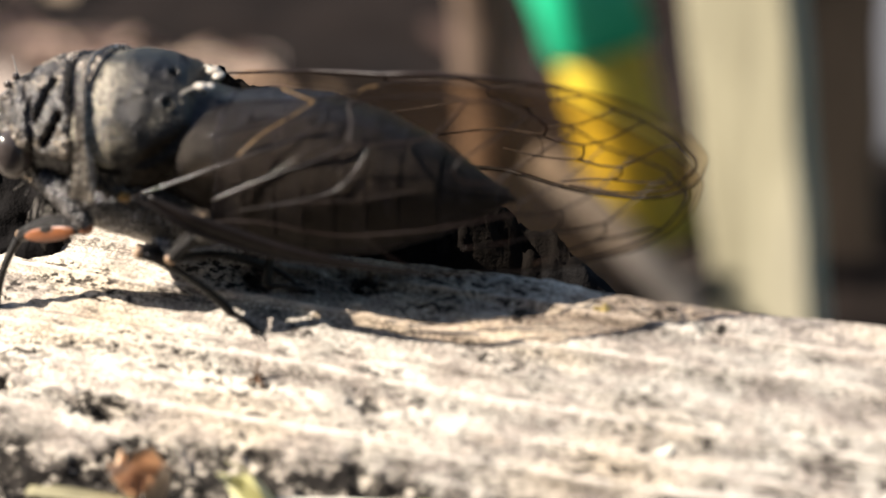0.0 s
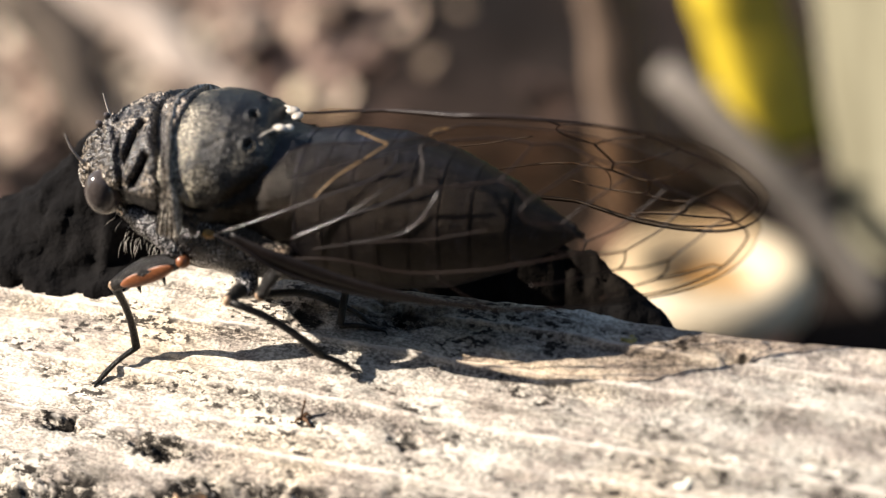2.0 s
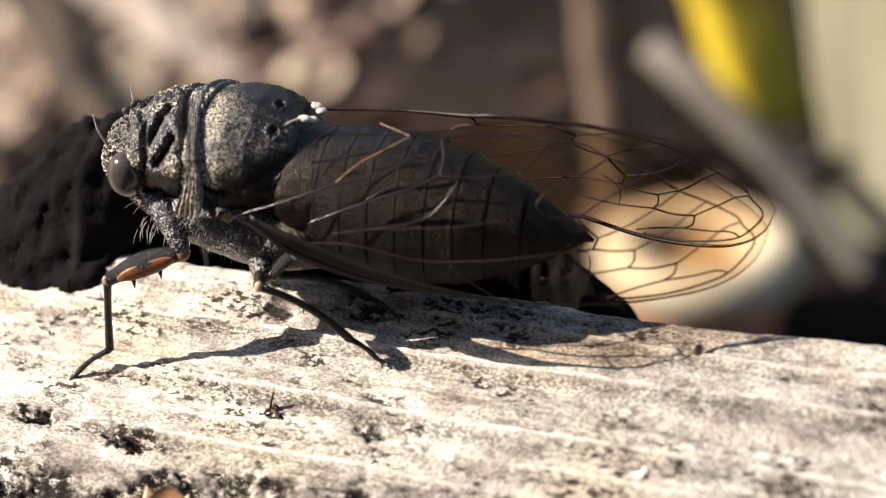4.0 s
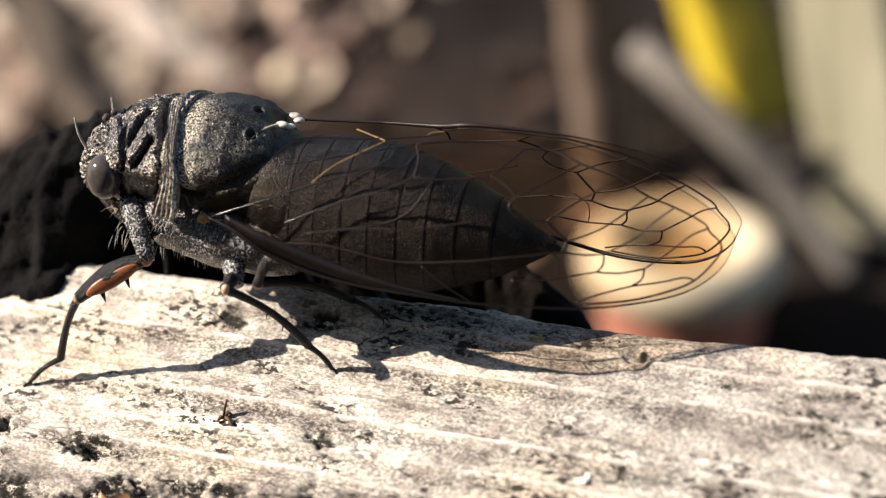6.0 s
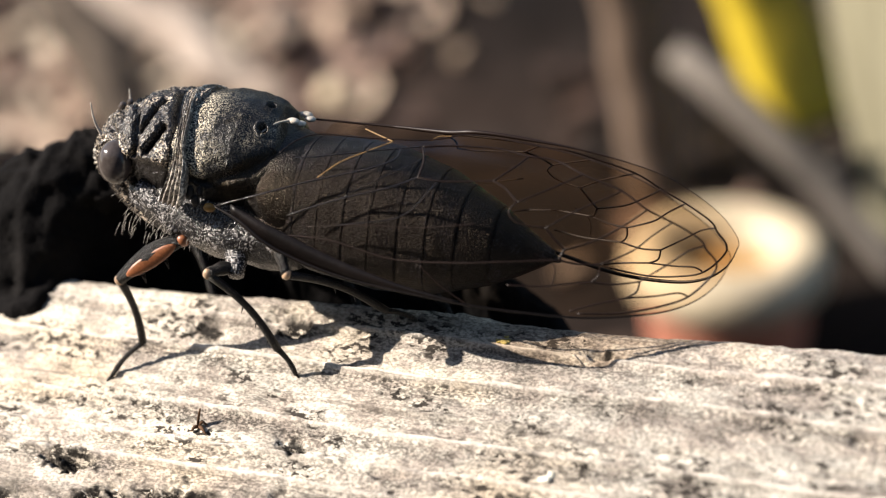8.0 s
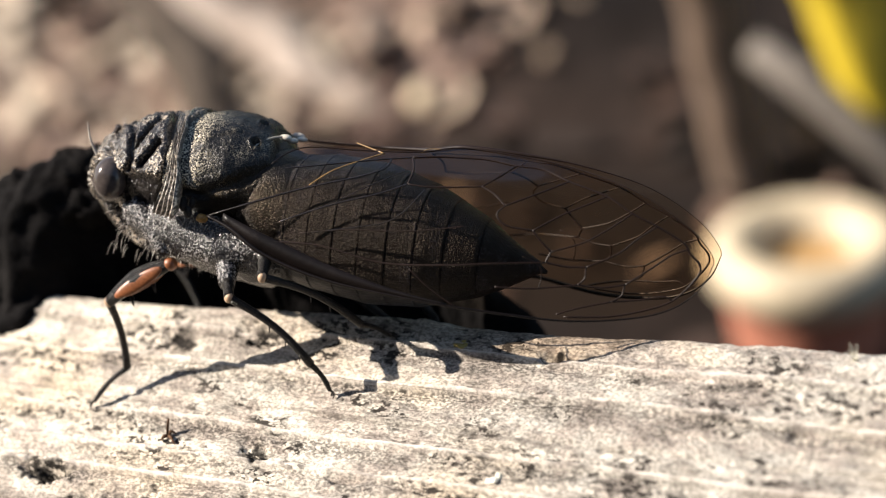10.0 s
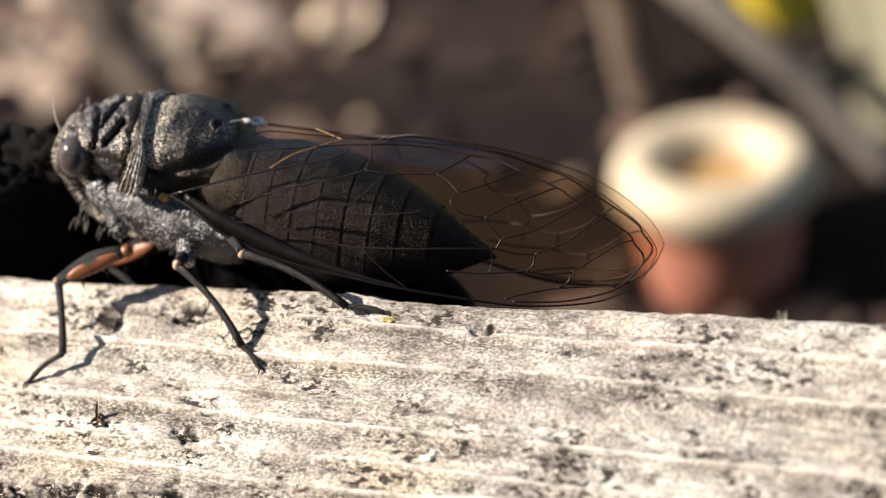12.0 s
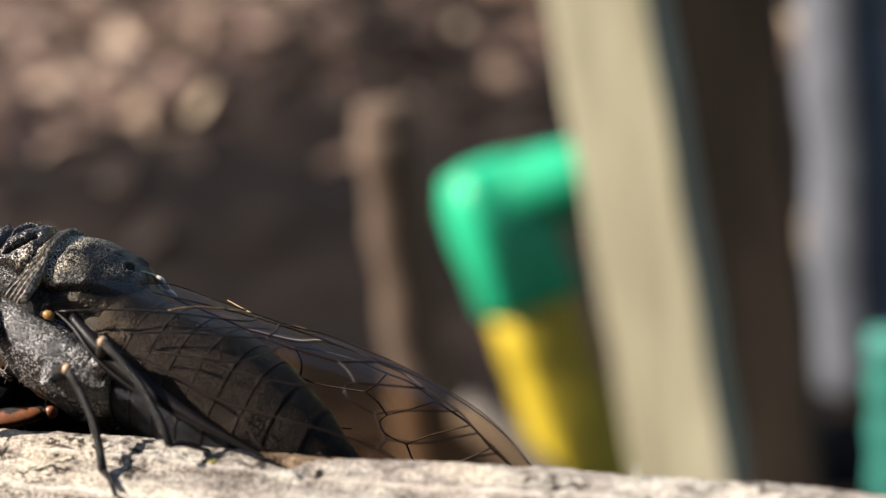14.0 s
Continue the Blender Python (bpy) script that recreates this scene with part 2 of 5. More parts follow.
def build_beam():
    xs = np.concatenate([np.linspace(-230, -26, 90), np.arange(-25.8, 52, 0.125), np.linspace(52.5, 260, 90)])
    ys = np.concatenate([[-24.6, -24.4, -24.2], np.linspace(-24, -11.2, 40), np.arange(-11, 13.6, 0.105), [13.7, 14.0, 14.2]])
    X, Y = np.meshgrid(xs, ys)
    Z = wood_z(X, Y)
    ne, fe = near_edge(X), far_edge(X)
    gone = smooth01((ne - Y + 1.1 * rnoise(X / 1.6, Y / 1.2, 97, 4, 0.65)) / 2.8)
    Z = Z - gone * (1.2 + 0.7 * rnoise(X / 2.6, Y / 1.6, 91, 4, 0.65)) + np.minimum(1, 4 * gone) * (0.6 * rnoise(X / 1.3 + 0.4 * Y, Y / 0.8, 93, 4, 0.7)) + gone * SLOPE * np.clip(-6 - Y, 0, 40) * 0.6
    over = np.clip(Y - fe, 0, None)
    Z = Z - 0.25 * np.clip(Y - fe + 1.2, 0, 1.2) ** 2 - 2.2 * over ** 1.5
    rot_shade = np.clip(2.2 * gone + 3.4 * np.minimum(1, 3 * gone) * rnoise(X / 1.9, Y / 0.9, 95, 5, 0.7), 0, 0.97)
    # pits take the same near-black tone for the shade inside them
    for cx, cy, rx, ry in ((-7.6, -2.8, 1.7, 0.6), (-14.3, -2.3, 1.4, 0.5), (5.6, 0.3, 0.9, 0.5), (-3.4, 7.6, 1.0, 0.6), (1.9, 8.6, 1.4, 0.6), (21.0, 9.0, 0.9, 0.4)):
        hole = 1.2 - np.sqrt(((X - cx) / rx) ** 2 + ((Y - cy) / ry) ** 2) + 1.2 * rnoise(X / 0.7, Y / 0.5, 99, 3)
        rot_shade = np.maximum(rot_shade, 0.95 * smooth01(hole * 1.9))
    crest, under = X * 0, X * 0
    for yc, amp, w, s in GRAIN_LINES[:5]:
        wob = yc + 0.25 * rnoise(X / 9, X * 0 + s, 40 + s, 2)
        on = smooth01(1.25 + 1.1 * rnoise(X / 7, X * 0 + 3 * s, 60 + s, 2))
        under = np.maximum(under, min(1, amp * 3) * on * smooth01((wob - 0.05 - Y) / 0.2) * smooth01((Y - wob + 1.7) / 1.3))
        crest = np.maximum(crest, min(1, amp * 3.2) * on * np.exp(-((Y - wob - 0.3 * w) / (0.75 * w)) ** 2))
    crest = crest * (1 - np.clip(rot_shade, 0, 1)) * np.clip(0.7 + rnoise(X / 1.5, Y / 0.6, 88, 3), 0.1, 0.9)
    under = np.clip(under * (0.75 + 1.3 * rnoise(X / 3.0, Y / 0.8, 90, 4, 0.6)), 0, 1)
    # sides down to the soil
    for row, zz in ((0, GROUND - 8), (1, -60), (2, -20), (-1, GROUND - 8), (-2, -60)):
        Z[row, :] = zz
    ob = sheet("wooden_beam", X, Y, Z, WOOD, rot_shade)
    ob.data.attributes.new("crest", "FLOAT", "POINT").data.foreach_set("value", crest.reshape(-1).astype(np.float32))
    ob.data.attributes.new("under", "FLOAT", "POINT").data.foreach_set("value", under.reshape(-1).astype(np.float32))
    # mask of the brighter left end, fading to the right
    bright_left = smooth01((16 - X) / 40 + 0.5 * rnoise(X / 9, Y / 4, 89, 4, 0.6) + 0.1)
    ob.data.attributes.new("bright_left", "FLOAT", "POINT").data.foreach_set("value", bright_left.reshape(-1).astype(np.float32))
    return ob


beam = tagged(build_beam(), "weathered grey timber beam with split grain and crumbled edge", "wooden beam")


# ---- broken bark behind the beam, its shade put into a near-black colour ----
def build_bark():
    xs = np.concatenate([np.linspace(-80, -36, 60), np.arange(-35.7, 18, 0.25)])
    ys = np.concatenate([[3.0, 3.3], np.arange(3.6, 34, 0.25)])
    X, Y = np.meshgrid(xs, ys)
    top = np.interp(X, (-80, -34, -28, -24, -20, -15, -10, -6, 0, 6, 9.3, 11.3, 14, 14.6, 15.0, 18), (1.8, 2.0, 2.4, 4.2, 7.4, 9.2, 8.7, 7.2, 3.0, 0.0, -1.0, -2.5, -5.6, -9, -40, -60))
    mid = np.interp(X, (-80, -30, -24, -20, -14, -6, 7, 14), (13, 12.5, 13, 14, 16, 17.5, 20.5, 20.5))
    face = np.interp(X, (-80, -28, -22, -17, -13, -9, 18), (6.5, 6.4, 6.8, 7.0, 5.0, 2.8, 2.6))
    top = top + 0.9 * rnoise(X / 3.2, Y * 0, 101, 4, 0.6) + 0.35 * rnoise(X / 0.8, Y / 0.8, 107, 3)
    wob = 1.1 * rnoise(X / 3.5, X * 0, 103, 4, 0.6)
    rise = smooth01((Y - mid - wob + face) / face) ** np.interp(X, (-24, -10), (0.6, 0.5))
    back = smooth01((mid + 4.5 - Y) / 4.0)
    # dark sheet over the timber's far left, standing in for the ridge's shadow
    lim = np.interp(X, (-80, -17, -11, -9), (5.9, 5.9, 10.0, 14)) + 0.5 * rnoise(X / 1.5, X * 0 + 7, 105, 3)
    shade_apron = SLOPE * (Y - 3.6) - 1.2 + 1.7 * smooth01((Y - lim) / 0.9)
    low = np.where(Y < mid, shade_apron + (-22 - shade_apron) * smooth01((X + 16) / 6), GROUND - 5)
    Z = low + (top - low) * np.minimum(rise, back)
    calm = np.interp(X, (-4, 6), (1, 0.35))
    Z = Z + calm * (0.5 * rnoise(X / 1.6, (Y + Z) / 1.6, 109, 3) + 0.25 * rnoise(X / 0.9, Y / 0.5, 111, 3))
    Y = Y + 0.5 * calm * rnoise(X / 1.1, Z / 0.8, 113, 3, 0.6)
    X = X + 0.35 * calm * rnoise(X / 1.0, Z / 0.7, 115, 3, 0.6)
    Z[0, :] = -8
    Z[-1, :] = GROUND - 5
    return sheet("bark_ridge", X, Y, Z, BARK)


bark = tagged(build_bark(), "broken bark ridge along the beam, shade in its near-black colour", "bark")


def bark_plates():
    """Loose plates and splinters of bark on the ridge."""
    rng = random.Random(12)
    for k in range(22):
        x = -33 + 31 * k / 21 + rng.uniform(-0.7, 0.7)
        top = float(np.interp(x, (-34, -28, -24, -20, -15, -10, -6, 0, 6), (2.0, 2.4, 4.2, 7.4, 9.0, 8.4, 6.8, 2.8, 0.4)))
        mid = float(np.interp(x, (-80, -30, -24, -20, -14, -6, 7, 14), (13, 12.5, 13, 14, 16, 17.5, 20.5, 20.5)))
        drop = rng.uniform(0.6, 4.5)
        bm = bmesh.new()
        bmesh.ops.create_icosphere(bm, subdivisions=3, radius=1, matrix=Matrix.Diagonal((rng.uniform(1.2, 2.6) * MM, rng.uniform(0.5, 0.9) * MM, rng.uniform(0.8, 1.9) * MM, 1)))
        for v in bm.verts:
            p = v.co / MM
            v.co += v.co.normalized() * MM * (0.8 * noise.noise(p * 0.9 + Vector((k, 0, 0))) + 0.45 * noise.noise(p * 2.6 + Vector((0, k, 0))))
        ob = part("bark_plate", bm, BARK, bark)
        ob.matrix_basis = pose(x * MM, (mid - 0.2 - 0.5 * drop) * MM, (top - drop) * MM, rng.uniform(-35, 10), rng.uniform(-30, 30), rng.uniform(-25, 25))


bark_plates()


# ---- unseen timber wall behind the camera, added to hold back sky light ----
BLOCKER = mottled("sky_block_timber", (0.03, 0.023, 0.018), (0.05, 0.039, 0.03), (0.08, 0.062, 0.05), 8, 0.9, 0.2, 0.4, 0.002, (6, 6, 0.4))


def sky_block_wall(name, a, b_, height):
    """An unseen upright wall with thickness and a capping rail, from a to b_, to block sky."""
    bm = bmesh.new()
    d = (Vector(b_) - Vector(a)).normalized()
    n = Vector((-d.y, d.x, 0))
    prof = [(0, -20), (20, -20), (20, height - 60), (34, height - 60), (34, height), (-14, height), (-14, height - 60), (0, height - 60)]
    skin(bm, [[Vector(p) + n * u + Vector((0, 0, GROUND + z)) for u, z in prof] for p in (a, b_)])
    ob = part(name, bm, BLOCKER, smooth=False)
    return tagged(ob, "plain dark timber wall, unseen, added to block sky light", "wall", kind="structure")


# added out of view: lowers the sky fill on camera-facing sides
sky_block_wall("sky_block_south", (-2400, -1100, 0), (2400, -1100, 0), 1200)


# ---- things behind the beam ----
POST = mottled("bamboo_cream", (0.34, 0.31, 0.2), (0.45, 0.42, 0.29), (0.54, 0.5, 0.37), 60, 0.6, 0.3, 0.2, 0.0003, (1, 1, 0.1))
PALE = mottled("pale_brown_wood", (0.10, 0.07, 0.05), (0.155, 0.11, 0.08), (0.23, 0.17, 0.13), 60, 0.8, 0.2, 0.3, 0.0003, (1, 1, 0.1))
DARKWOOD = mottled("dark_brown_wood", (0.022, 0.017, 0.012), (0.052, 0.039, 0.028), (0.1, 0.073, 0.054), 50, 0.85, 0.2, 0.3, 0.0004, (1, 1, 0.15))
YELLOW = simple("yellow_plastic", (0.55, 0.41, 0.03), 0.45, 0.4, 0.15, 40)
GREEN = simple("green_plastic", (0.02, 0.50, 0.25), 0.4, 0.5, 0.15, 40)
CREAM = simple("cream_glaze", (0.5, 0.42, 0.29), 0.5, 0.4, 0.15, 60)
TAN = simple("sandy_tan", (0.36, 0.22, 0.09), 0.9, 0.1, 0.3, 120)
CLAY = simple("terracotta", (0.42, 0.17, 0.11), 0.8, 0.2, 0.25, 60)
GREY = simple("grey_metal", (0.15, 0.16, 0.185), 0.5, 0.4, 0.2, 40)
TEAL = simple("teal_plastic", (0.05, 0.26, 0.21), 0.5, 0.4, 0.2, 40)


def stake(name, foot, top, r, mat, label, category="stake", flat=1.0, cap=None):
    """A rounded stake from the soil to its top, with worn rings."""
    h = holder(name, Matrix.Translation(Vector(foot) * MM))
    rel = Vector(top) - Vector(foot)
    bm = bmesh.new()
    n = 18
    pts = [rel * (k / n) + Vector((0.5 * math.sin(k * 1.7), 0.5 * math.cos(k * 2.1), 0)) for k in range(n + 1)]
    tube(bm, pts, [r * (1 + 0.04 * math.sin(k * 2.3)) for k in range(n + 1)], 16, flat)
    part("shaft", bm, mat, h)
    if cap:
        bm = bmesh.new()
        tube(bm, [rel * 1.001, rel + Vector((0, 0, 1.5)), rel + Vector((0, 0, 3.5)), rel + Vector((0, 0, 4.5))], [r * 0.9, r * 0.95, r * 0.9, r * 0.5], 16, flat)
        part("cap", bm, cap, h)
    return tagged(h, label, category)


def lath(name, foot, top, w, d, turn, mat, label, category):
    """A squared post with softened, slightly wavy edges."""
    h = holder(name, Matrix.Translation(Vector(foot) * MM))
    rel = Vector(top) - Vector(foot)
    c, s = math.cos(radians(turn)), math.sin(radians(turn))
    prof = [(-1, -0.8), (-0.9, -1), (0.9, -1), (1, -0.8), (1, 0.8), (0.9, 1), (-0.9, 1), (-1, 0.8)]
    bm = bmesh.new()
    rings = []
    for k in range(25):
        f = 1 + 0.025 * math.sin(k * 1.9)
        rings.append([rel * (k / 24) + Vector((c * u * w / 2 * f - s * v * d / 2, s * u * w / 2 * f + c * v * d / 2, 0)) for u, v in prof])
    skin(bm, rings)
    part("shaft", bm, mat, h, smooth=False)
    return tagged(h, label, category)


lath("garden_stake", (-20, 264, GROUND - 6), (-48.5, 264, 70), 20.5, 8, -10, POST, "flat cream coloured wooden stake standing in soil", "stake")
stake("wooden_peg", (-81, 277, GROUND - 6), (-84, 275, -68), 6.0, PALE, "thin brown wooden peg with a pale worn top", cap=PALE)
lath("dark_post", (-22, 318, GROUND - 6), (-36, 318, 60), 26, 20, 10, DARKWOOD, "dark brown rough wooden post in shade", "post")
stake("grey_pipe", (-9, 372, GROUND - 6), (-16, 372, 70), 11, GREY, "dull grey metal pipe standing upright", "pipe")
stake("teal_peg", (9, 300, GROUND - 6), (9, 300, -116), 5, TEAL, "short teal plastic peg standing in soil", "peg")


def build_bottle():
    base, axis_v = Vector((-45, 268, -148)), (Vector((-69, 281, -80)) - Vector((-45, 268, -148)))
    turn = axis_v.to_track_quat("Z", "Y").to_matrix().to_4x4()
    h = holder("plastic_bottle", Matrix.Translation(Vector((-52.4, 302.7, -169.8)) * MM) @ turn @ Matrix.Scale(1.07, 4))
    L = axis_v.length
    n1 = turn.inverted().to_3x3() @ Vector((-0.8, -0.6, 0))
    n1 = Vector((n1.x, n1.y, 0)).normalized()
    n2 = Vector((-n1.y, n1.x, 0))
    flat_pow = lambda v: math.copysign(abs(v) ** 0.4, v)

    def circ(r, z):
        """A rounded square across the bottle."""
        return [n1 * (r * flat_pow(math.cos(a))) + n2 * (r * flat_pow(math.sin(a))) + Vector((0, 0, z)) for a in (2 * math.pi * k / 40 for k in range(40))]
    bm = bmesh.new()
    # foot added so that the bottle reaches down into the soil
    skin(bm, [circ(7.2, -13), circ(7.8, -12.5), circ(8.0, 0), circ(8.0, L * 0.14), circ(6.5, L * 0.145)])
    part("foot", bm, DARKWOOD, h, "dark brown foot added below the bottle")
    bm = bmesh.new()
    skin(bm, [circ(6, L * 0.12), circ(7.9, L * 0.14), circ(8.2, L * 0.18), circ(8.2, L * 0.45), circ(7.8, L * 0.5), circ(8.2, L * 0.56), circ(8.0, L * 0.67), circ(6, L * 0.7)])
    part("bottle", bm, YELLOW, h)
    bm = bmesh.new()
    skin(bm, [circ(8.2, L * 0.68), circ(9.4, L * 0.7), circ(9.4, L * 0.84), circ(9.9, L * 0.87), circ(9.7, L * 1.0), circ(7.9, L * 1.08), circ(3.4, L * 1.1)])
    part("cap", bm, GREEN, h, "bright green plastic cap")
    bm = bmesh.new()
    out = (turn.inverted().to_3x3() @ Vector((1.0, 0.25, 0.25))).normalized()
    top = Vector((0, 0, L * 0.98))
    tube(bm, [top, top + out * 7, top + out * 14, top + out * 24, top + out * 25], [9, 8.5, 8, 7.5, 6], 14)
    part("spout", bm, GREEN, h, "bright green plastic spout")
    return tagged(h, "yellow plastic bottle with bright green cap leaning on soil", "bottle")


build_bottle()


def build_pot():
    h = holder("clay_pot", pose(-47.5 * MM, 216 * MM, -163 * MM, -6, 3, 0))
    circ = lambda r, z: [(r * math.cos(a), r * math.sin(a), z) for a in (2 * math.pi * k / 48 for k in range(48))]
    bm = bmesh.new()
    skin(bm, [circ(0.3, 0), circ(12, 0), circ(12.8, 0.6), circ(14.4, 11), circ(15.4, 20.5)], caps=False)
    part("pot_wall", bm, CLAY, h, "reddish terracotta pot wall")
    bm = bmesh.new()
    skin(bm, [circ(15.2, 20), circ(16.6, 20.2), circ(17.9, 21.6), circ(18.4, 24), circ(18.0, 26.6), circ(16.6, 28.6), circ(14.4, 29.4), circ(12.0, 29.0), circ(10.0, 27.6), circ(8.7, 25.6), circ(8.2, 23.4)], caps=False)
    part("rim", bm, CREAM, h, "thick rounded cream rim")
    bm = bmesh.new()
    skin(bm, [circ(8.4, 23.6), circ(7.4, 23.2), circ(4.5, 23.6), circ(0.4, 23.3)], caps=False)
    part("filling", bm, TAN, h, "sandy tan filling in the pot")
    return tagged(h, "small terracotta pot with thick cream rim on soil", "pot")


build_pot()

TWIGM = mottled("grey_twig_bark", (0.13, 0.115, 0.1), (0.2, 0.175, 0.15), (0.28, 0.25, 0.22), 70, 0.85, 0.2, 0.4, 0.0005)


def build_grey_twig():
    h = holder("grey_twig", Matrix.Translation(Vector((-66, 257, -118)) * MM))
    line = spline([(0, 0, 0), (11, -3, -7), (28, -6, -22), (44, -10, -40)], 20)
    bm = bmesh.new()
    tube(bm, line, [3.0, 3.6, 3.4, 3.0, 2.6], 14)
    part("stem", bm, TWIGM, h)
    for k, d in ((6, Vector((3, -2, 5))), (13, Vector((5, 1, 3)))):
        bm = bmesh.new()
        p = Vector(line[k])
        tube(bm, [p, p + d * 0.6, p + d * 1.3], [1.1, 0.8, 0.4], 8)
        part("side_shoot", bm, TWIGM, h)
    return tagged(h, "grey dry twig leaning beside the bottle", "twig")


build_grey_twig()
PALESTONE = simple("pale_stone", (0.62, 0.5, 0.34), 0.6, 0.3, 0.2, 150)
bm = bmesh.new()
ball(bm, (0, 0, 0), (4.2, 4.6, 3.6), 20, 14)
for v in bm.verts:
    v.co *= 1 + 0.12 * noise.noise(v.co * 400)
pebble = tagged(part("pebble", bm, PALESTONE), "small pale pebble lying on dark soil", "pebble")
pebble.matrix_basis = Matrix.Translation(Vector((-166.5, 297, GROUND + 4)) * MM)

# dry litter over the soil
LITTER, nt, b = material("dry_litter", 0.85, 0, 0.2)
geo = nt.nodes.new("ShaderNodeNewGeometry")
tone = ramp(nt, geo.outputs["Random Per Island"], [(0.0, (0.012, 0.009, 0.007)), (0.4, (0.035, 0.023, 0.018)), (0.68, (0.10, 0.062, 0.048)), (0.9, (0.22, 0.15, 0.11)), (1.0, (0.45, 0.36, 0.25))])
nt.links.new(mix(nt, 0.5, tone, ramp(nt, noise_node(nt, 250, 4), [(0.3, (0.5, 0.5, 0.5)), (0.7, (1.2, 1.2, 1.2))]), "MULTIPLY"), b.inputs["Base Color"])


def scatter(name, count, spots, size, mat, label, seed, empty=()):
    """Flat chips of bark and leaf strewn over boxes of the soil."""
    rng = random.Random(seed)
    verts, faces = [], []
    for _ in range(count):
        x0, x1, y0, y1 = rng.choice(spots)
        x, y = rng.uniform(x0, x1), rng.uniform(y0, y1)
        if any(abs(x - ex) < ew and abs(y - ey) < eh and rng.random() < p for ex, ey, ew, eh, p in empty):
            continue
        s = rng.uniform(*size) * (0.6 + y / 700)
        l, w, t = s, s * rng.uniform(0.25, 0.7), rng.uniform(0.8, 2.5)
        m = Matrix.Translation((x, y, float(ground_z(np.array([x]), np.array([y]))[0]) + rng.uniform(-0.5, 3))) @ Euler((rng.gauss(0, 0.35), rng.gauss(0, 0.35), rng.uniform(0, 6.3))).to_matrix().to_4x4()
        k = len(verts)
        ring = [(-l / 2, 0), (-l * 0.3, -w / 2), (l * 0.25, -w * 0.45), (l / 2, w * 0.1), (l * 0.2, w / 2), (-l * 0.28, w * 0.42)]
        for z in (-t / 2, t / 2):
            verts += [tuple((m @ Vector((px + rng.gauss(0, s * 0.04), py, z + 0.08 * s * math.sin(px / s * 3)))) * MM) for px, py in ring]
        faces += [tuple(k + 5 - i for i in range(6)), tuple(k + 6 + i for i in range(6))]
        faces += [(k + i, k + (i + 1) % 6, k + 6 + (i + 1) % 6, k + 6 + i) for i in range(6)]
    me = bpy.data.meshes.new(name)
    me.from_pydata(verts, [], faces)
    me.materials.append(mat)
    return tagged(new(name, me), label, "litter", kind="stuff")


CHIPS, nt, b = material("pale_chips", 0.85, 0, 0.2)
geo = nt.nodes.new("ShaderNodeNewGeometry")
tone = ramp(nt, geo.outputs["Random Per Island"], [(0.0, (0.055, 0.036, 0.03)), (0.4, (0.18, 0.118, 0.094)), (0.8, (0.36, 0.26, 0.2)), (1.0, (0.55, 0.43, 0.32))])
nt.links.new(mix(nt, 0.5, tone, ramp(nt, noise_node(nt, 250, 4), [(0.3, (0.5, 0.5, 0.5)), (0.7, (1.2, 1.2, 1.2))]), "MULTIPLY"), b.inputs["Base Color"])
# few chips in the middle box, standing in for shaded ground there
scatter("litter", 2600, [(-560, 160, 60, 900)], (5, 19), LITTER, "dry brown bark chips and leaf litter on soil", 4, [(-45, 226, 20, 20, 1), (-60, 450, 190, 130, 0.93), (-45, 300, 60, 60, 0.7)])
scatter("bark_chips", 1150, [(-430, -280, 540, 760), (-430, -290, 500, 700), (-300, -225, 265, 345), (-300, -225, 265, 345), (-235, -165, 285, 350), (-240, -175, 300, 365)], (8, 22), CHIPS, "pale pinkish bark chips strewn over dark soil", 6)


PALELEAF = mottled("pale_dry_leaf", (0.3, 0.24, 0.18), (0.46, 0.38, 0.29), (0.58, 0.5, 0.4), 60, 0.85, 0.2, 0.3, 0.0003)
scatter("dry_leaves", 170, [(-330, -238, 262, 350), (-235, -190, 285, 330)], (14, 32), PALELEAF, "pale beige dry leaves heaped on soil", 15)

DRYSTICK = mottled("dry_stick_bark", (0.2, 0.16, 0.13), (0.29, 0.24, 0.2), (0.38, 0.32, 0.27), 60, 0.85, 0.2, 0.3, 0.0003)


def fallen(name, a, b, r, mat, label):
    """A dry stick with broken side shoots, lying on the soil."""
    a, b = Vector(a), Vector(b)
    h = holder(name, Matrix.Translation(a * MM))
    pts = [(b - a) * (k / 15) + Vector((2 * math.sin(k * 0.9), 2 * math.cos(k * 1.3), 1.2 * math.sin(k * 0.7))) for k in range(16)]
    bm = bmesh.new()
    tube(bm, pts, [r * 0.8, r, r * 1.05, r * 0.7, r * 0.2], 12)
    part("stem", bm, mat, h)
    for k, s in ((5, 1), (10, -1)):
        bm = bmesh.new()
        out = Vector((s * 0.8, 0.5, 0.25)) * r * 2
        tube(bm, [pts[k], pts[k] + out * 0.6, pts[k] + out + Vector((0, 0, 2))], [r * 0.4, r * 0.3, r * 0.15], 8)
        part("side_shoot", bm, mat, h)
    return tagged(h, label, "stick")


fallen("dark_stick", (-330, 400, GROUND + 6), (-185, 250, GROUND + 5), 9, DARKWOOD, "dark fallen stick lying on soil")
fallen("pale_stick", (-300, 362, GROUND + 5), (-176, 290, GROUND + 4), 10, DRYSTICK, "broad pale dry stick lying on soil")

# twig splinter standing on the beam
SPLINT = simple("splinter_brown", (0.10, 0.055, 0.03), 0.8, 0.2, 0.3, 900)
STRAW = mottled("straw", (0.48, 0.40, 0.2), (0.62, 0.55, 0.3), (0.72, 0.68, 0.45), 400, 0.6, 0.3, 0.2, 0.0001, (0.2, 1, 1))


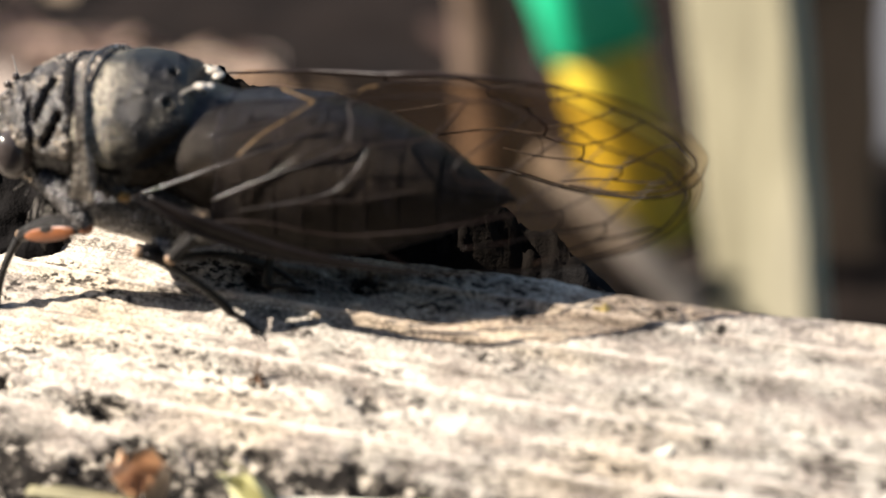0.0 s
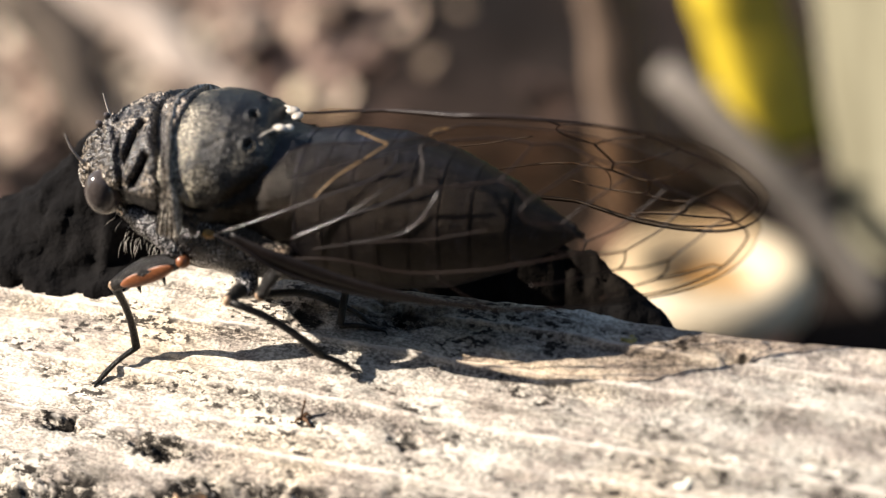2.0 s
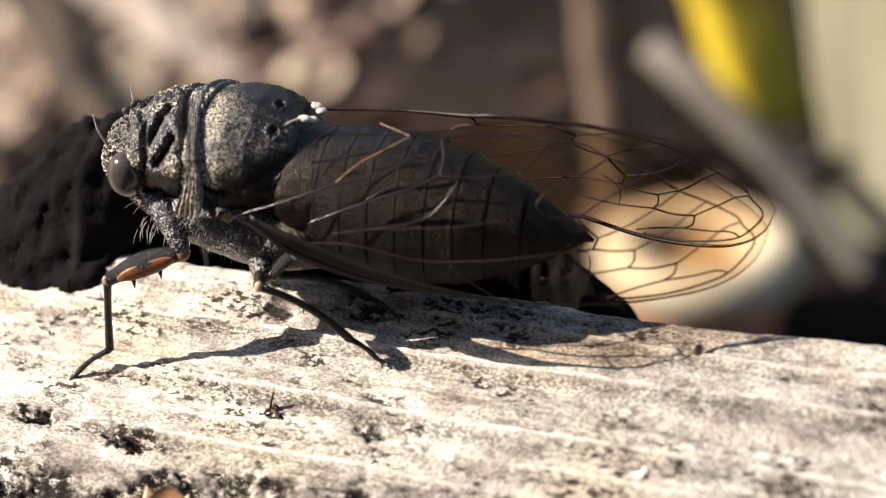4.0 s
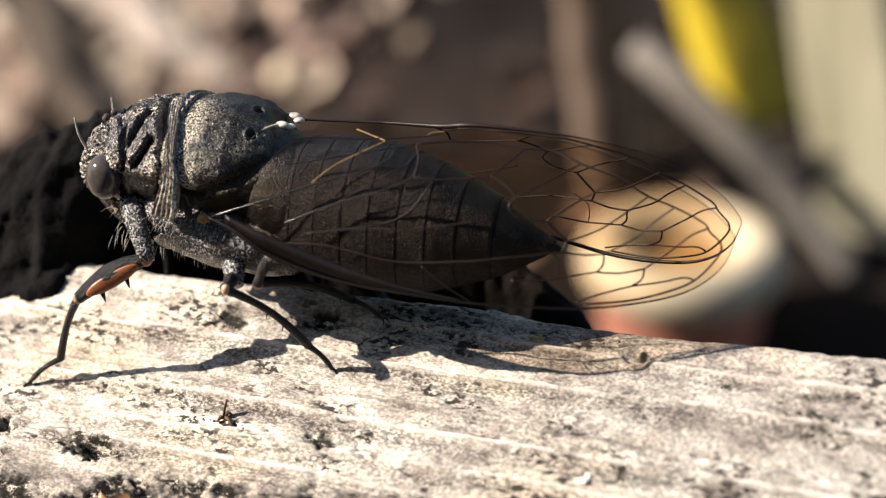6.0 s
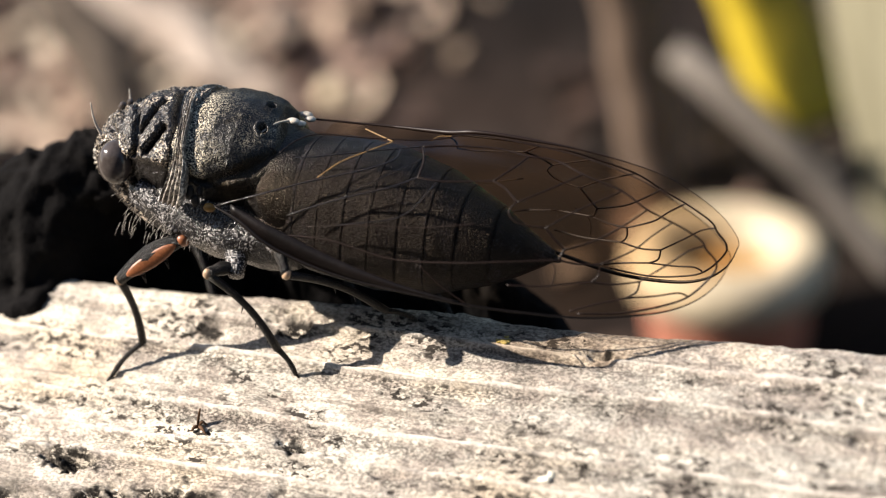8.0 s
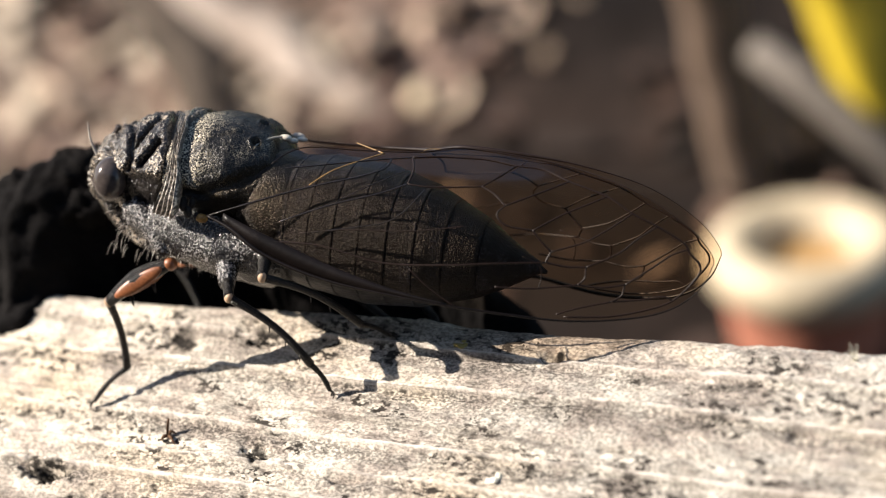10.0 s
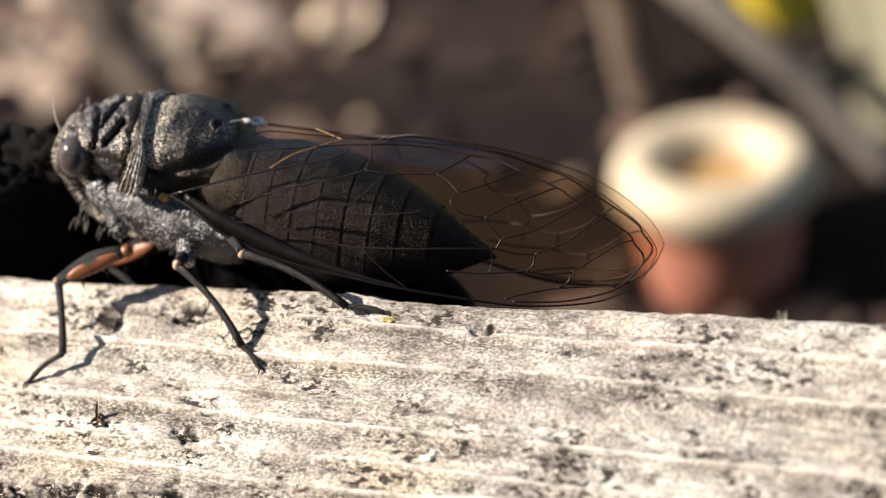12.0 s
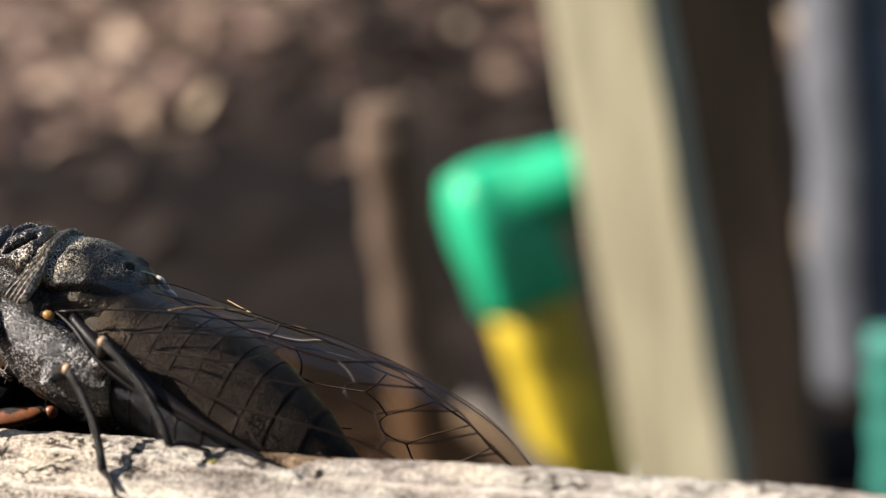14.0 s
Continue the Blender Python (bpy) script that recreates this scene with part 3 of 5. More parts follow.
def on_wood(x, y):
    return float(wood_z(np.array([x]), np.array([y]))[0])


def build_twig():
    z = on_wood(-0.6, 0.6)
    h = holder("twig_splinter", Matrix.Translation(Vector((-0.6, 0.6, z)) * MM))
    bm = bmesh.new()
    rings = []
    for p, w in zip(spline([(-0.1, -0.03, -0.2), (0.0, 0.05, 0.4), (0.22, 0.25, 1.2)], 10), np.interp(np.linspace(0, 1, 11), (0, 0.4, 0.75, 1), (0.1, 0.13, 0.15, 0.04))):
        rings.append([(p[0] + 0.06 * math.sin(a), p[1] + w * math.cos(a), p[2]) for a in (2 * math.pi * q / 8 for q in range(8))])
    skin(bm, rings)
    part("stem", bm, SPLINT, h)
    for dx, dy, dz in ((0.75, -0.55, 0.12), (-0.25, -0.5, 0.1), (0.5, 0.12, 0.3)):
        bm = bmesh.new()
        tube(bm, spline([(0, 0, 0.05), (dx * 0.5, dy * 0.5, dz + 0.1), (dx, dy, dz * 0.5)], 6), [0.1, 0.12, 0.04], 6)
        part("side_shoot", bm, SPLINT, h)
    return tagged(h, "tiny brown forked twig splinter standing on the timber", "twig")


build_twig()

PETAL = mottled("dry_petal", (0.55, 0.36, 0.22), (0.72, 0.52, 0.36), (0.82, 0.66, 0.5), 500, 0.7, 0.2, 0.3, 0.0002)
LEAFY = mottled("dry_leaf_green", (0.38, 0.37, 0.17), (0.52, 0.5, 0.27), (0.64, 0.61, 0.4), 400, 0.6, 0.3, 0.3, 0.0002)
OLIVE = mottled("olive_straw", (0.16, 0.14, 0.08), (0.27, 0.25, 0.15), (0.4, 0.37, 0.24), 400, 0.7, 0.2, 0.3, 0.0002, (0.2, 1, 1))
PALESTRAW = mottled("white_straw", (0.55, 0.52, 0.4), (0.72, 0.70, 0.58), (0.82, 0.8, 0.7), 300, 0.6, 0.3, 0.2, 0.0001, (0.15, 1, 1))


def ledge(x, y):
    return SLOPE * (max(y, -6) - 3.6) - 1.45


def blade(name, at, size, turn, curl, fold, mat, label, category):
    """A small dry leaf or petal: a cupped, folded sheet with thickness."""
    bm = bmesh.new()
    nu, nv = 14, 8
    l, w = size
    rows = []
    for off in (0.0, 0.09):
        for i in range(nu + 1):
            u = i / nu
            wid = w * (0.25 + 0.75 * math.sin(math.pi * (0.1 + 0.82 * u)) ** 0.7)
            row = []
            for j in range(nv + 1):
                v = j / nv * 2 - 1
                z = fold * w * abs(v) ** 1.3 + curl * l * (u - 0.5) ** 2 * 2 + 0.12 * w * math.sin(7 * u + 3 * v) + off
                row.append((l * (u - 0.5), wid * v / 2 * (1 - 0.25 * fold), z))
            rows.append(row)
    top, bot = rows[:nu + 1], rows[nu + 1:]
    rings = [a + b[::-1] for a, b in zip(top, bot)]
    skin(bm, rings)
    ob = part(name, bm, mat)
    ob.matrix_basis = pose(at[0] * MM, at[1] * MM, at[2] * MM, *turn)
    return tagged(ob, label, category)


blade("dry_petal", (-3.0, -6.8, ledge(-3.0, -6.8) + 0.7), (2.4, 2.6), (35, -20, 40), 0.9, 1.1, PETAL, "curled orange brown dry petal on the rotten ledge", "petal")
blade("dry_petal", (-4.2, -7.2, ledge(-4.2, -7.2) + 0.5), (2.2, 1.6), (10, 25, -30), 0.8, 0.9, PETAL, "curled orange brown dry petal on the rotten ledge", "petal")
blade("dry_petal", (-2.4, -7.5, ledge(-2.4, -7.5) + 0.4), (1.8, 1.3), (-10, 15, 70), 0.8, 0.9, PETAL, "curled orange brown dry petal on the rotten ledge", "petal")
blade("dry_leaf", (2.9, -5.8, ledge(2.9, -5.8) + 0.8), (3.1, 1.9), (48, 14, -30), 0.25, 1.2, LEAFY, "folded yellow green dry leaf on the rotten ledge", "leaf")


def straw(a, b_, r, mat, label, sheath=None):
    """A flattened hollow straw with split fibres, some with a torn sheath at the end."""
    h = holder("straw_stem", Matrix.Translation(Vector((a[0], a[1], ledge(*a) + 0.3)) * MM))
    end = Vector((b_[0] - a[0], b_[1] - a[1], ledge(*b_) - ledge(*a)))
    d = end.normalized()
    side_v = Vector((-d.y, d.x, 0)).normalized()
    up = d.cross(side_v)
    ring_n = 18

    def run(u0, u1, grow, off):
        rings = []
        for k in range(23):
            u = u0 + (u1 - u0) * k / 22
            w = r * grow * (0.85 + 0.2 * math.sin(2.5 * u + 1)) * (1 if 1 < k < 21 else 0.75)
            c = end * u + side_v * (0.1 * math.sin(7 * u)) + up * off
            ring = []
            for q in range(ring_n):
                t = 2 * math.pi * q / ring_n
                groove = 1 + 0.12 * math.cos(5 * t) + 0.05 * math.sin(9 * t + 11 * u)
                ring.append(c + side_v * (math.cos(t) * w * groove) + up * (math.sin(t) * w * 0.42 * groove + w * 0.42))
            rings.append(ring)
        bm = bmesh.new()
        skin(bm, rings)
        return bm
    part("stem", run(0, 1, 1.0, 0), mat, h)
    if sheath:
        part("sheath", run(0.66, 1.0, 1.18, -0.02), sheath, h, "torn yellow green sheath")
        for s_, l in ((-1, 0.35), (1, 0.2)):
            bm = bmesh.new()
            p = end + side_v * (s_ * r * 0.5)
            tube(bm, [p - d * 0.6 + up * 0.3, p + up * 0.45, p + d * l + side_v * (s_ * 0.25) + up * 0.75], [r * 0.4, r * 0.38, r * 0.12], 8, 0.4)
            part("torn_strip", bm, sheath, h)
    return tagged(h, label, "straw", group="straws on the ledge")


straw((0.8, -7.2), (14.6, -3.7), 0.66, PALESTRAW, "flat whitish straw with a torn green end on the ledge", LEAFY)
straw((-9.0, -8.4), (2.6, -7.9), 0.5, OLIVE, "dull olive straw lying on the rotten ledge")
straw((-13.5, -6.2), (-8.0, -3.6), 0.22, STRAW, "thin yellow straw lying on the ledge")
blade("red_flake", (16.2, -3.2, ledge(16, -3.2) + 0.3), (1.6, 1.2), (10, 5, 60), 0.3, 0.3, CLAY, "small reddish dry flake on the ledge", "flake")

# specks lying on the timber
YELLOWSPECK = simple("yellow_lichen", (0.3, 0.25, 0.09), 0.8, 0.2, 0.4, 2500)


def speck(name, x, y, grains, r, mat, label, category, seed):
    """A tiny heap of grains."""
    rng = random.Random(seed)
    bm = bmesh.new()
    for _ in range(grains):
        bmesh.ops.create_icosphere(bm, subdivisions=2, radius=r * rng.uniform(0.4, 0.8) * MM, matrix=Matrix.Translation(Vector((rng.gauss(0, r * 0.7), rng.gauss(0, r * 0.5), rng.uniform(0, r * 0.7))) * MM))
    for v in bm.verts:
        v.co *= 1 + 0.25 * noise.noise(v.co * 6000)
        v.co.z *= 0.5
    ob = part(name, bm, mat)
    ob.matrix_basis = Matrix.Translation(Vector((x, y, on_wood(x, y))) * MM)
    return tagged(ob, label, category)


speck("lichen_speck", 15.3, 9.1, 9, 0.26, YELLOWSPECK, "tiny yellow lichen speck on the timber", "lichen", 3)
speck("wood_chip", 21.1, 0.6, 5, 0.34, PALESTRAW, "small white wood chip on the timber", "wood chip", 5)


def tuft(x, y):
    """A few fine pale fibres standing at the beam's far edge."""
    rng = random.Random(9)
    h = holder("fibre_tuft", Matrix.Translation(Vector((x, y, on_wood(x, min(y, 10.5)) - 0.1)) * MM))
    for _ in range(7):
        bm = bmesh.new()
        tip = Vector((rng.gauss(0, 0.35), rng.gauss(0, 0.25), rng.uniform(0.6, 1.3)))
        tube(bm, spline([(rng.gauss(0, 0.1), 0, -0.1), tuple(tip * 0.5 + Vector((0.05, 0, 0.05))), tuple(tip)], 6), [0.04, 0.03, 0.012], 5)
        part("fibre", bm, PALESTRAW, h)
    return tagged(h, "tuft of fine pale fibres on the timber edge", "fibres")


tuft(38.3, 10.8)

# ---- cicada ----
BODY = [
    (0, -11.71, 7.19, 13.13, -1.0, 0.4, 6.9),
    (0.5, -11.27, 7.08, 13.14, -1.5, -0.2, 7.3),
    (1, -10.53, 6.97, 13.43, -2.4, 0.1, 7.7),
    (1.5, -9.78, 7.45, 14.18, -2.4, 1.1, 7.0),
    (2, -9.14, 7.38, 14.46, -3.0, 2.1, 6.9),
    (2.5, -8.56, 7.74, 14.55, -3.7, 2.8, 6.8),
    (2.7, -8.40, 7.84, 14.60, -4.2, 3.4, 6.9),
    (5, -5.52, 10.80, 14.03, -16.0, 5.2, 6.2),
    (5.5, -5.49, 10.97, 14.21, -17.0, 5.8, 6.4),
    (6, -5.35, 10.42, 14.20, -16.9, 4.9, 6.8),
    (6.5, -4.96, 11.09, 14.14, -16.7, 5.2, 5.7),
    (7, -4.40, 12.17, 14.27, -18.4, 6.9, 4.4),
    (7.5, -3.89, 12.75, 14.40, -19.8, 7.5, 3.2),
    (8, -2.99, 12.38, 14.78, -20.7, 9.2, 4.7),
    (8.2, -2.90, 12.40, 14.78, -20.5, 9.1, 4.9),
    (10.5, -0.78, 13.60, 13.87, -30.3, 12.0, 7.8),
    (11, -0.51, 14.49, 13.51, -30.4, 12.8, 7.4),
    (11.5, -0.41, 15.64, 12.82, -31.2, 13.5, 6.6),
    (12, -1.82, 17.81, 10.81, -32.1, 12.8, 5.3),
    (12.5, -1.23, 19.00, 9.57, -34.7, 10.8, 3.1),
    (13, 0.48, 19.16, 9.79, -41.1, 13.4, -0.3),
    (13.5, 1.42, 19.55, 9.77, -45.5, 14.6, -3.2),
    (14, 2.66, 20.27, 9.23, -45.3, 16.7, -5.2),
]


def cuticle(name, dark, pale, amount, scale, rough=0.35, spec=0.4, bumps=0.8, lo=0.42, hi=0.60, cut=0.54, rows=False):
    """Black shell with fine pale down, thicker where the shell's down value says so."""
    m, nt, b = material(name, rough, 0, spec)
    fine = noise_node(nt, scale * 7, 2, 0.6)
    grain = noise_node(nt, scale * 3, 4, 0.7)
    patch = noise_node(nt, scale * 0.5, 3, 0.6)
    at = nt.nodes.new("ShaderNodeAttribute")
    at.attribute_name = "down"
    f = nt.nodes.new("ShaderNodeMath")
    f.operation = "MULTIPLY"
    nt.links.new(ramp(nt, fine, [(cut, (0, 0, 0)), (cut + 0.06, (1, 1, 1))]), f.inputs[0])
    nt.links.new(ramp(nt, patch, [(lo, (0.1 * amount,) * 3), (hi, (amount,) * 3)]), f.inputs[1])
    g = nt.nodes.new("ShaderNodeMath")
    g.operation = "MULTIPLY"
    if rows:
        h = nt.nodes.new("ShaderNodeMath")
        h.operation = "MULTIPLY"
        nt.links.new(f.outputs[0], h.inputs[0])
        nt.links.new(ramp(nt, noise_node(nt, 620, 2, 0.5, (2.4, 0.25, 0.25)), [(0.45, (0.15, 0.15, 0.15)), (0.6, (1, 1, 1))]), h.inputs[1])
        f = h
    nt.links.new(f.outputs[0], g.inputs[0])
    nt.links.new(at.outputs["Fac"], g.inputs[1])
    nt.links.new(mix(nt, g.outputs[0], dark, pale), b.inputs["Base Color"])
    bump(nt, b, mix(nt, 0.5, fine, grain), bumps, 0.0002)
    return m


SHELL = cuticle("black_shell", (0.005, 0.0048, 0.0048), (0.82, 0.72, 0.53), 1.0, 1800, 0.27, 0.35, 0.6, 0.38, 0.52, 0.515)
HEADM = cuticle("head_shell", (0.012, 0.0098, 0.009), (0.78, 0.65, 0.5), 1.0, 1000, 0.26, 0.55, 1.0, 0.45, 0.6, 0.53)
ABDO = cuticle("abdomen_shell", (0.0018, 0.0022, 0.005), (0.3, 0.33, 0.5), 0.13, 1700, 0.3, 0.2, 0.9, 0.4, 0.55, 0.54, True)
HAIRY = cuticle("downy_underside", (0.008, 0.0072, 0.0075), (0.62, 0.58, 0.56), 0.55, 1050, 0.24, 0.6, 1.0, 0.47, 0.57, 0.53)
SIDEM = cuticle("side_shell", (0.0035, 0.0033, 0.0042), (0.35, 0.34, 0.36), 0.1, 1500, 0.28, 0.35, 0.8, 0.48, 0.6, 0.55)
COLLARM = cuticle("collar_shell", (0.09, 0.078, 0.066), (0.8, 0.72, 0.6), 0.95, 700, 0.32, 0.5, 0.5, 0.35, 0.55, 0.5)
WHITEN = simple("waxy_white", (0.55, 0.5, 0.42), 0.35, 0.5, 0.5, 2500)
DOWNM = simple("pale_down", (0.45, 0.41, 0.36), 0.5, 0.4, 0.4, 2500)
ORANGE = simple("orange_leg", (0.24, 0.085, 0.032), 0.4, 0.5, 0.35, 900)
AMBER = simple("amber_skin", (0.30, 0.16, 0.035), 0.4, 0.4, 0.4, 1500)
PALEJ = simple("pale_joint", (0.40, 0.27, 0.17), 0.45, 0.4, 0.4, 1500)
LEGM = cuticle("leg_shell", (0.0055, 0.0046, 0.0042), (0.3, 0.25, 0.2), 0.12, 1900, 0.3, 0.28, 0.9)
EYEM = simple("eye_grey", (0.06, 0.05, 0.046), 0.07, 0.45, 0.12, 500)
VEIN = simple("dark_vein", (0.012, 0.0055, 0.0035), 0.45, 0.25, 0.3, 700)
COSTA = simple("brown_leading_edge", (0.006, 0.004, 0.0036), 0.42, 0.2, 0.5, 500)
VEINP = simple("shiny_black_vein", (0.016, 0.013, 0.012), 0.2, 0.6, 0.5, 1500)
GOLD = simple("golden_vein", (0.30, 0.18, 0.065), 0.35, 0.5, 0.35, 1500)


def membrane():
    m = bpy.data.materials.new("wing_membrane")
    m.use_nodes = True
    nt = m.node_tree
    nt.nodes.clear()
    out = nt.nodes.new("ShaderNodeOutputMaterial")
    clear = nt.nodes.new("ShaderNodeBsdfTransparent")
    clear.inputs["Color"].default_value = (0.86, 0.77, 0.66, 1)
    gloss = nt.nodes.new("ShaderNodeBsdfGlossy")
    gloss.inputs["Roughness"].default_value = 0.14
    thin = nt.nodes.new("ShaderNodeBsdfTranslucent")
    thin.inputs["Color"].default_value = (0.34, 0.26, 0.23, 1)
    fres = nt.nodes.new("ShaderNodeFresnel")
    fres.inputs["IOR"].default_value = 1.35
    a = nt.nodes.new("ShaderNodeMixShader")
    a.inputs[0].default_value = 0.005
    b = nt.nodes.new("ShaderNodeMixShader")
    wrinkle = nt.nodes.new("ShaderNodeBump")
    wrinkle.inputs["Strength"].default_value, wrinkle.inputs["Distance"].default_value = 0.5, 0.0001
    nt.links.new(noise_node(nt, 900, 3, 0.6, (0.4, 1, 1)), wrinkle.inputs["Height"])
    nt.links.new(wrinkle.outputs["Normal"], gloss.inputs["Normal"])
    nt.links.new(clear.outputs[0], a.inputs[1])
    nt.links.new(thin.outputs[0], a.inputs[2])
    weak = nt.nodes.new("ShaderNodeMath")
    weak.operation = "MULTIPLY"
    weak.inputs[1].default_value = 0.07
    nt.links.new(fres.outputs[0], weak.inputs[0])
    nt.links.new(weak.outputs[0], b.inputs[0])
    nt.links.new(a.outputs[0], b.inputs[1])
    nt.links.new(gloss.outputs[0], b.inputs[2])
    nt.links.new(b.outputs[0], out.inputs["Surface"])
    return m


FILM = membrane()
SIZE = 1.036
CK = SIZE
cicada = holder("cicada")
tagged(cicada, "black downy cicada with smoky clear wings clinging to the timber", "cicada")


def oval(x, zt, zb, w, n=40, top=1.0, side=1.0, low=1.0):
    """A cross-section at x: from zt to zb in height, w half wide."""
    zc, hz = (zt + zb) / 2, (zt - zb) / 2
    out = []
    for k in range(n):
        a = 2 * math.pi * k / n
        c, s = math.cos(a), math.sin(a)
        e = top if s > 0 else low
        out.append((x, -w * math.copysign(abs(c) ** side, c), zc + hz * math.copysign(abs(s) ** e, s)))
    return out


def body_part(name, stations, mat, label="", n=40, steps=4, top=1.0, side=1.0, low=1.0, rough=0.0, seed=0):
    """stations: x, top, bottom, half width; smoothed between."""
    S = spline(stations, steps * (len(stations) - 1))
    bm = bmesh.new()
    rings = [oval(*s, n=n, top=top, side=side, low=low) for s in S]
    skin(bm, rings)
    if rough:
        for v in bm.verts:
            p = v.co / MM
            k = noise.noise(p * 1.1 + Vector((seed, 0, 0))) + 0.6 * noise.noise(p * 2.7)
            v.co += v.co.normalized() * 0 + Vector((0, p.y, p.z + 4)).normalized() * (k * rough * MM)
    return part(name, bm, mat, cicada, label)


# head, thorax: one outline (x, top, bottom, half width), shells with their own relief
OUTER = np.array([(-5.9, -3.7, -4.9, 0.6), (-5.6, -3.0, -5.4, 1.5), (-5.0, -2.1, -5.7, 2.1), (-4.2, -1.5, -5.9, 2.6), (-3.5, -1.2, -6.1, 3.0), (-2.8, -0.85, -6.3, 3.45), (-2.0, -0.55, -6.5, 3.85), (-1.0, -0.35, -6.7, 4.15), (-0.2, -0.3, -6.8, 4.3), (0.9, 0.0, -6.8, 4.35), (2.2, 0.32, -7.2, 4.45), (3.6, 0.3, -7.4, 4.2), (4.8, -0.05, -7.5, 3.7), (5.7, -0.6, -7.5, 3.4), (6.6, -1.3, -7.4, 3.2)])


def outer(x, deg, out=0.0):
    """A point of the outline at x; deg is 90 on the back and 0 on the side."""
    tp, bo, w = (np.interp(x, OUTER[:, 0], OUTER[:, k]) for k in (1, 2, 3))
    a = np.radians(deg)
    c, s_ = np.cos(a), np.sin(a)
    return np.stack([x, -c * (w + out), (tp + bo) / 2 + s_ * ((tp - bo) / 2 + out)], -1)


def fold_deg(deg):
    """0 to 90 on both sides, below 0 underneath."""
    return np.degrees(np.arcsin(np.sin(np.radians(deg))))


def line_dist(x, deg, pts):
    """Distance (mm along the shell) to a line given as x, deg."""
    d = np.full(x.shape, 99.0)
    for (x0, a0), (x1, a1) in zip(pts, pts[1:]):
        ux, uy = x1 - x0, (a1 - a0) * 0.072
        px, py = x - x0, (deg - a0) * 0.072
        f = np.clip((px * ux + py * uy) / (ux * ux + uy * uy), 0, 1)
        d = np.minimum(d, np.hypot(px - f * ux, py - f * uy))
    return d


def dent(d, w, depth):
    return -depth * np.exp(-(d / w) ** 2)


def shell(name, x0, x1, relief, mat, label, nx=90, na=220):
    X, A = np.meshgrid(np.linspace(x0, x1, nx), np.linspace(-180, 180, na, endpoint=False) + 90, indexing="ij")
    out, down = relief(X, fold_deg(A))
    P = outer(X, A, out) * MM * CK
    n = nx * na
    idx = np.arange(n).reshape(nx, na)
    r = np.roll(idx, -1, 1)
    q = np.stack([idx[:-1], r[:-1], r[1:], idx[1:]], -1).reshape(-1, 4)
    me = bpy.data.meshes.new(name)
    me.from_pydata(P.reshape(-1, 3).tolist(), [], q.tolist() + [idx[0].tolist()[::-1], idx[-1].tolist()])
    me.polygons.foreach_set("use_smooth", [True] * len(me.polygons))
    me.attributes.new("down", "FLOAT", "POINT").data.foreach_set("value", np.clip(down, 0, 1).reshape(-1).astype(np.float32))
    me.materials.append(mat)
    ob = new(name, me)
    ob.parent = cicada
    return tagged(ob, label)


def rough_skin(X, A, amp, size, seed):
    return amp * rnoise(X / size + 20, A * 0.072 / size + 20, seed, 3, 0.6)


def head_relief(X, A):
    out = rough_skin(X, A, 0.28, 0.55, 301) + rough_skin(X, A, 0.1, 0.18, 303)
    out += dent(line_dist(X, A, [(-5.7, 50), (-4.8, 45), (-4.2, 30), (-3.8, 22)]), 0.25, 0.35)
    out += dent(line_dist(X, A, [(-5.0, 90), (-4.3, 70), (-3.8, 55), (-3.4, 40)]), 0.22, 0.3)
    out += dent(line_dist(X, A, [(-4.4, 88), (-3.9, 80)]), 0.25, 0.2)
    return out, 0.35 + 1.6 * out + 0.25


def pronotum_relief(X, A):
    grooves = ([(-3.25, 90), (-3.17, 72), (-2.66, 47), (-2.26, 26), (-2.06, 12), (-2.2, 0)],
               [(-1.35, 64), (-1.59, 54), (-1.71, 41), (-1.95, 27)], [(-0.6, 34), (-0.74, 25), (-1.03, 16), (-1.35, 6)],
               [(-0.95, 90), (-0.74, 76), (-0.18, 51), (0.27, 33), (0.38, 12), (0.28, -9), (-0.2, -30)], [(-2.0, 90), (-1.6, 84), (-1.0, 88)])
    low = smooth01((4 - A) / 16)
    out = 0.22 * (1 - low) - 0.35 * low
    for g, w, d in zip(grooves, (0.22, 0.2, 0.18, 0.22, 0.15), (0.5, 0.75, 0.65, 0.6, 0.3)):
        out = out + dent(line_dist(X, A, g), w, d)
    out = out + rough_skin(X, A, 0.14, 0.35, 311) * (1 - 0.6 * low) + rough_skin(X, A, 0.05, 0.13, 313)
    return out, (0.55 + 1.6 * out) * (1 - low)


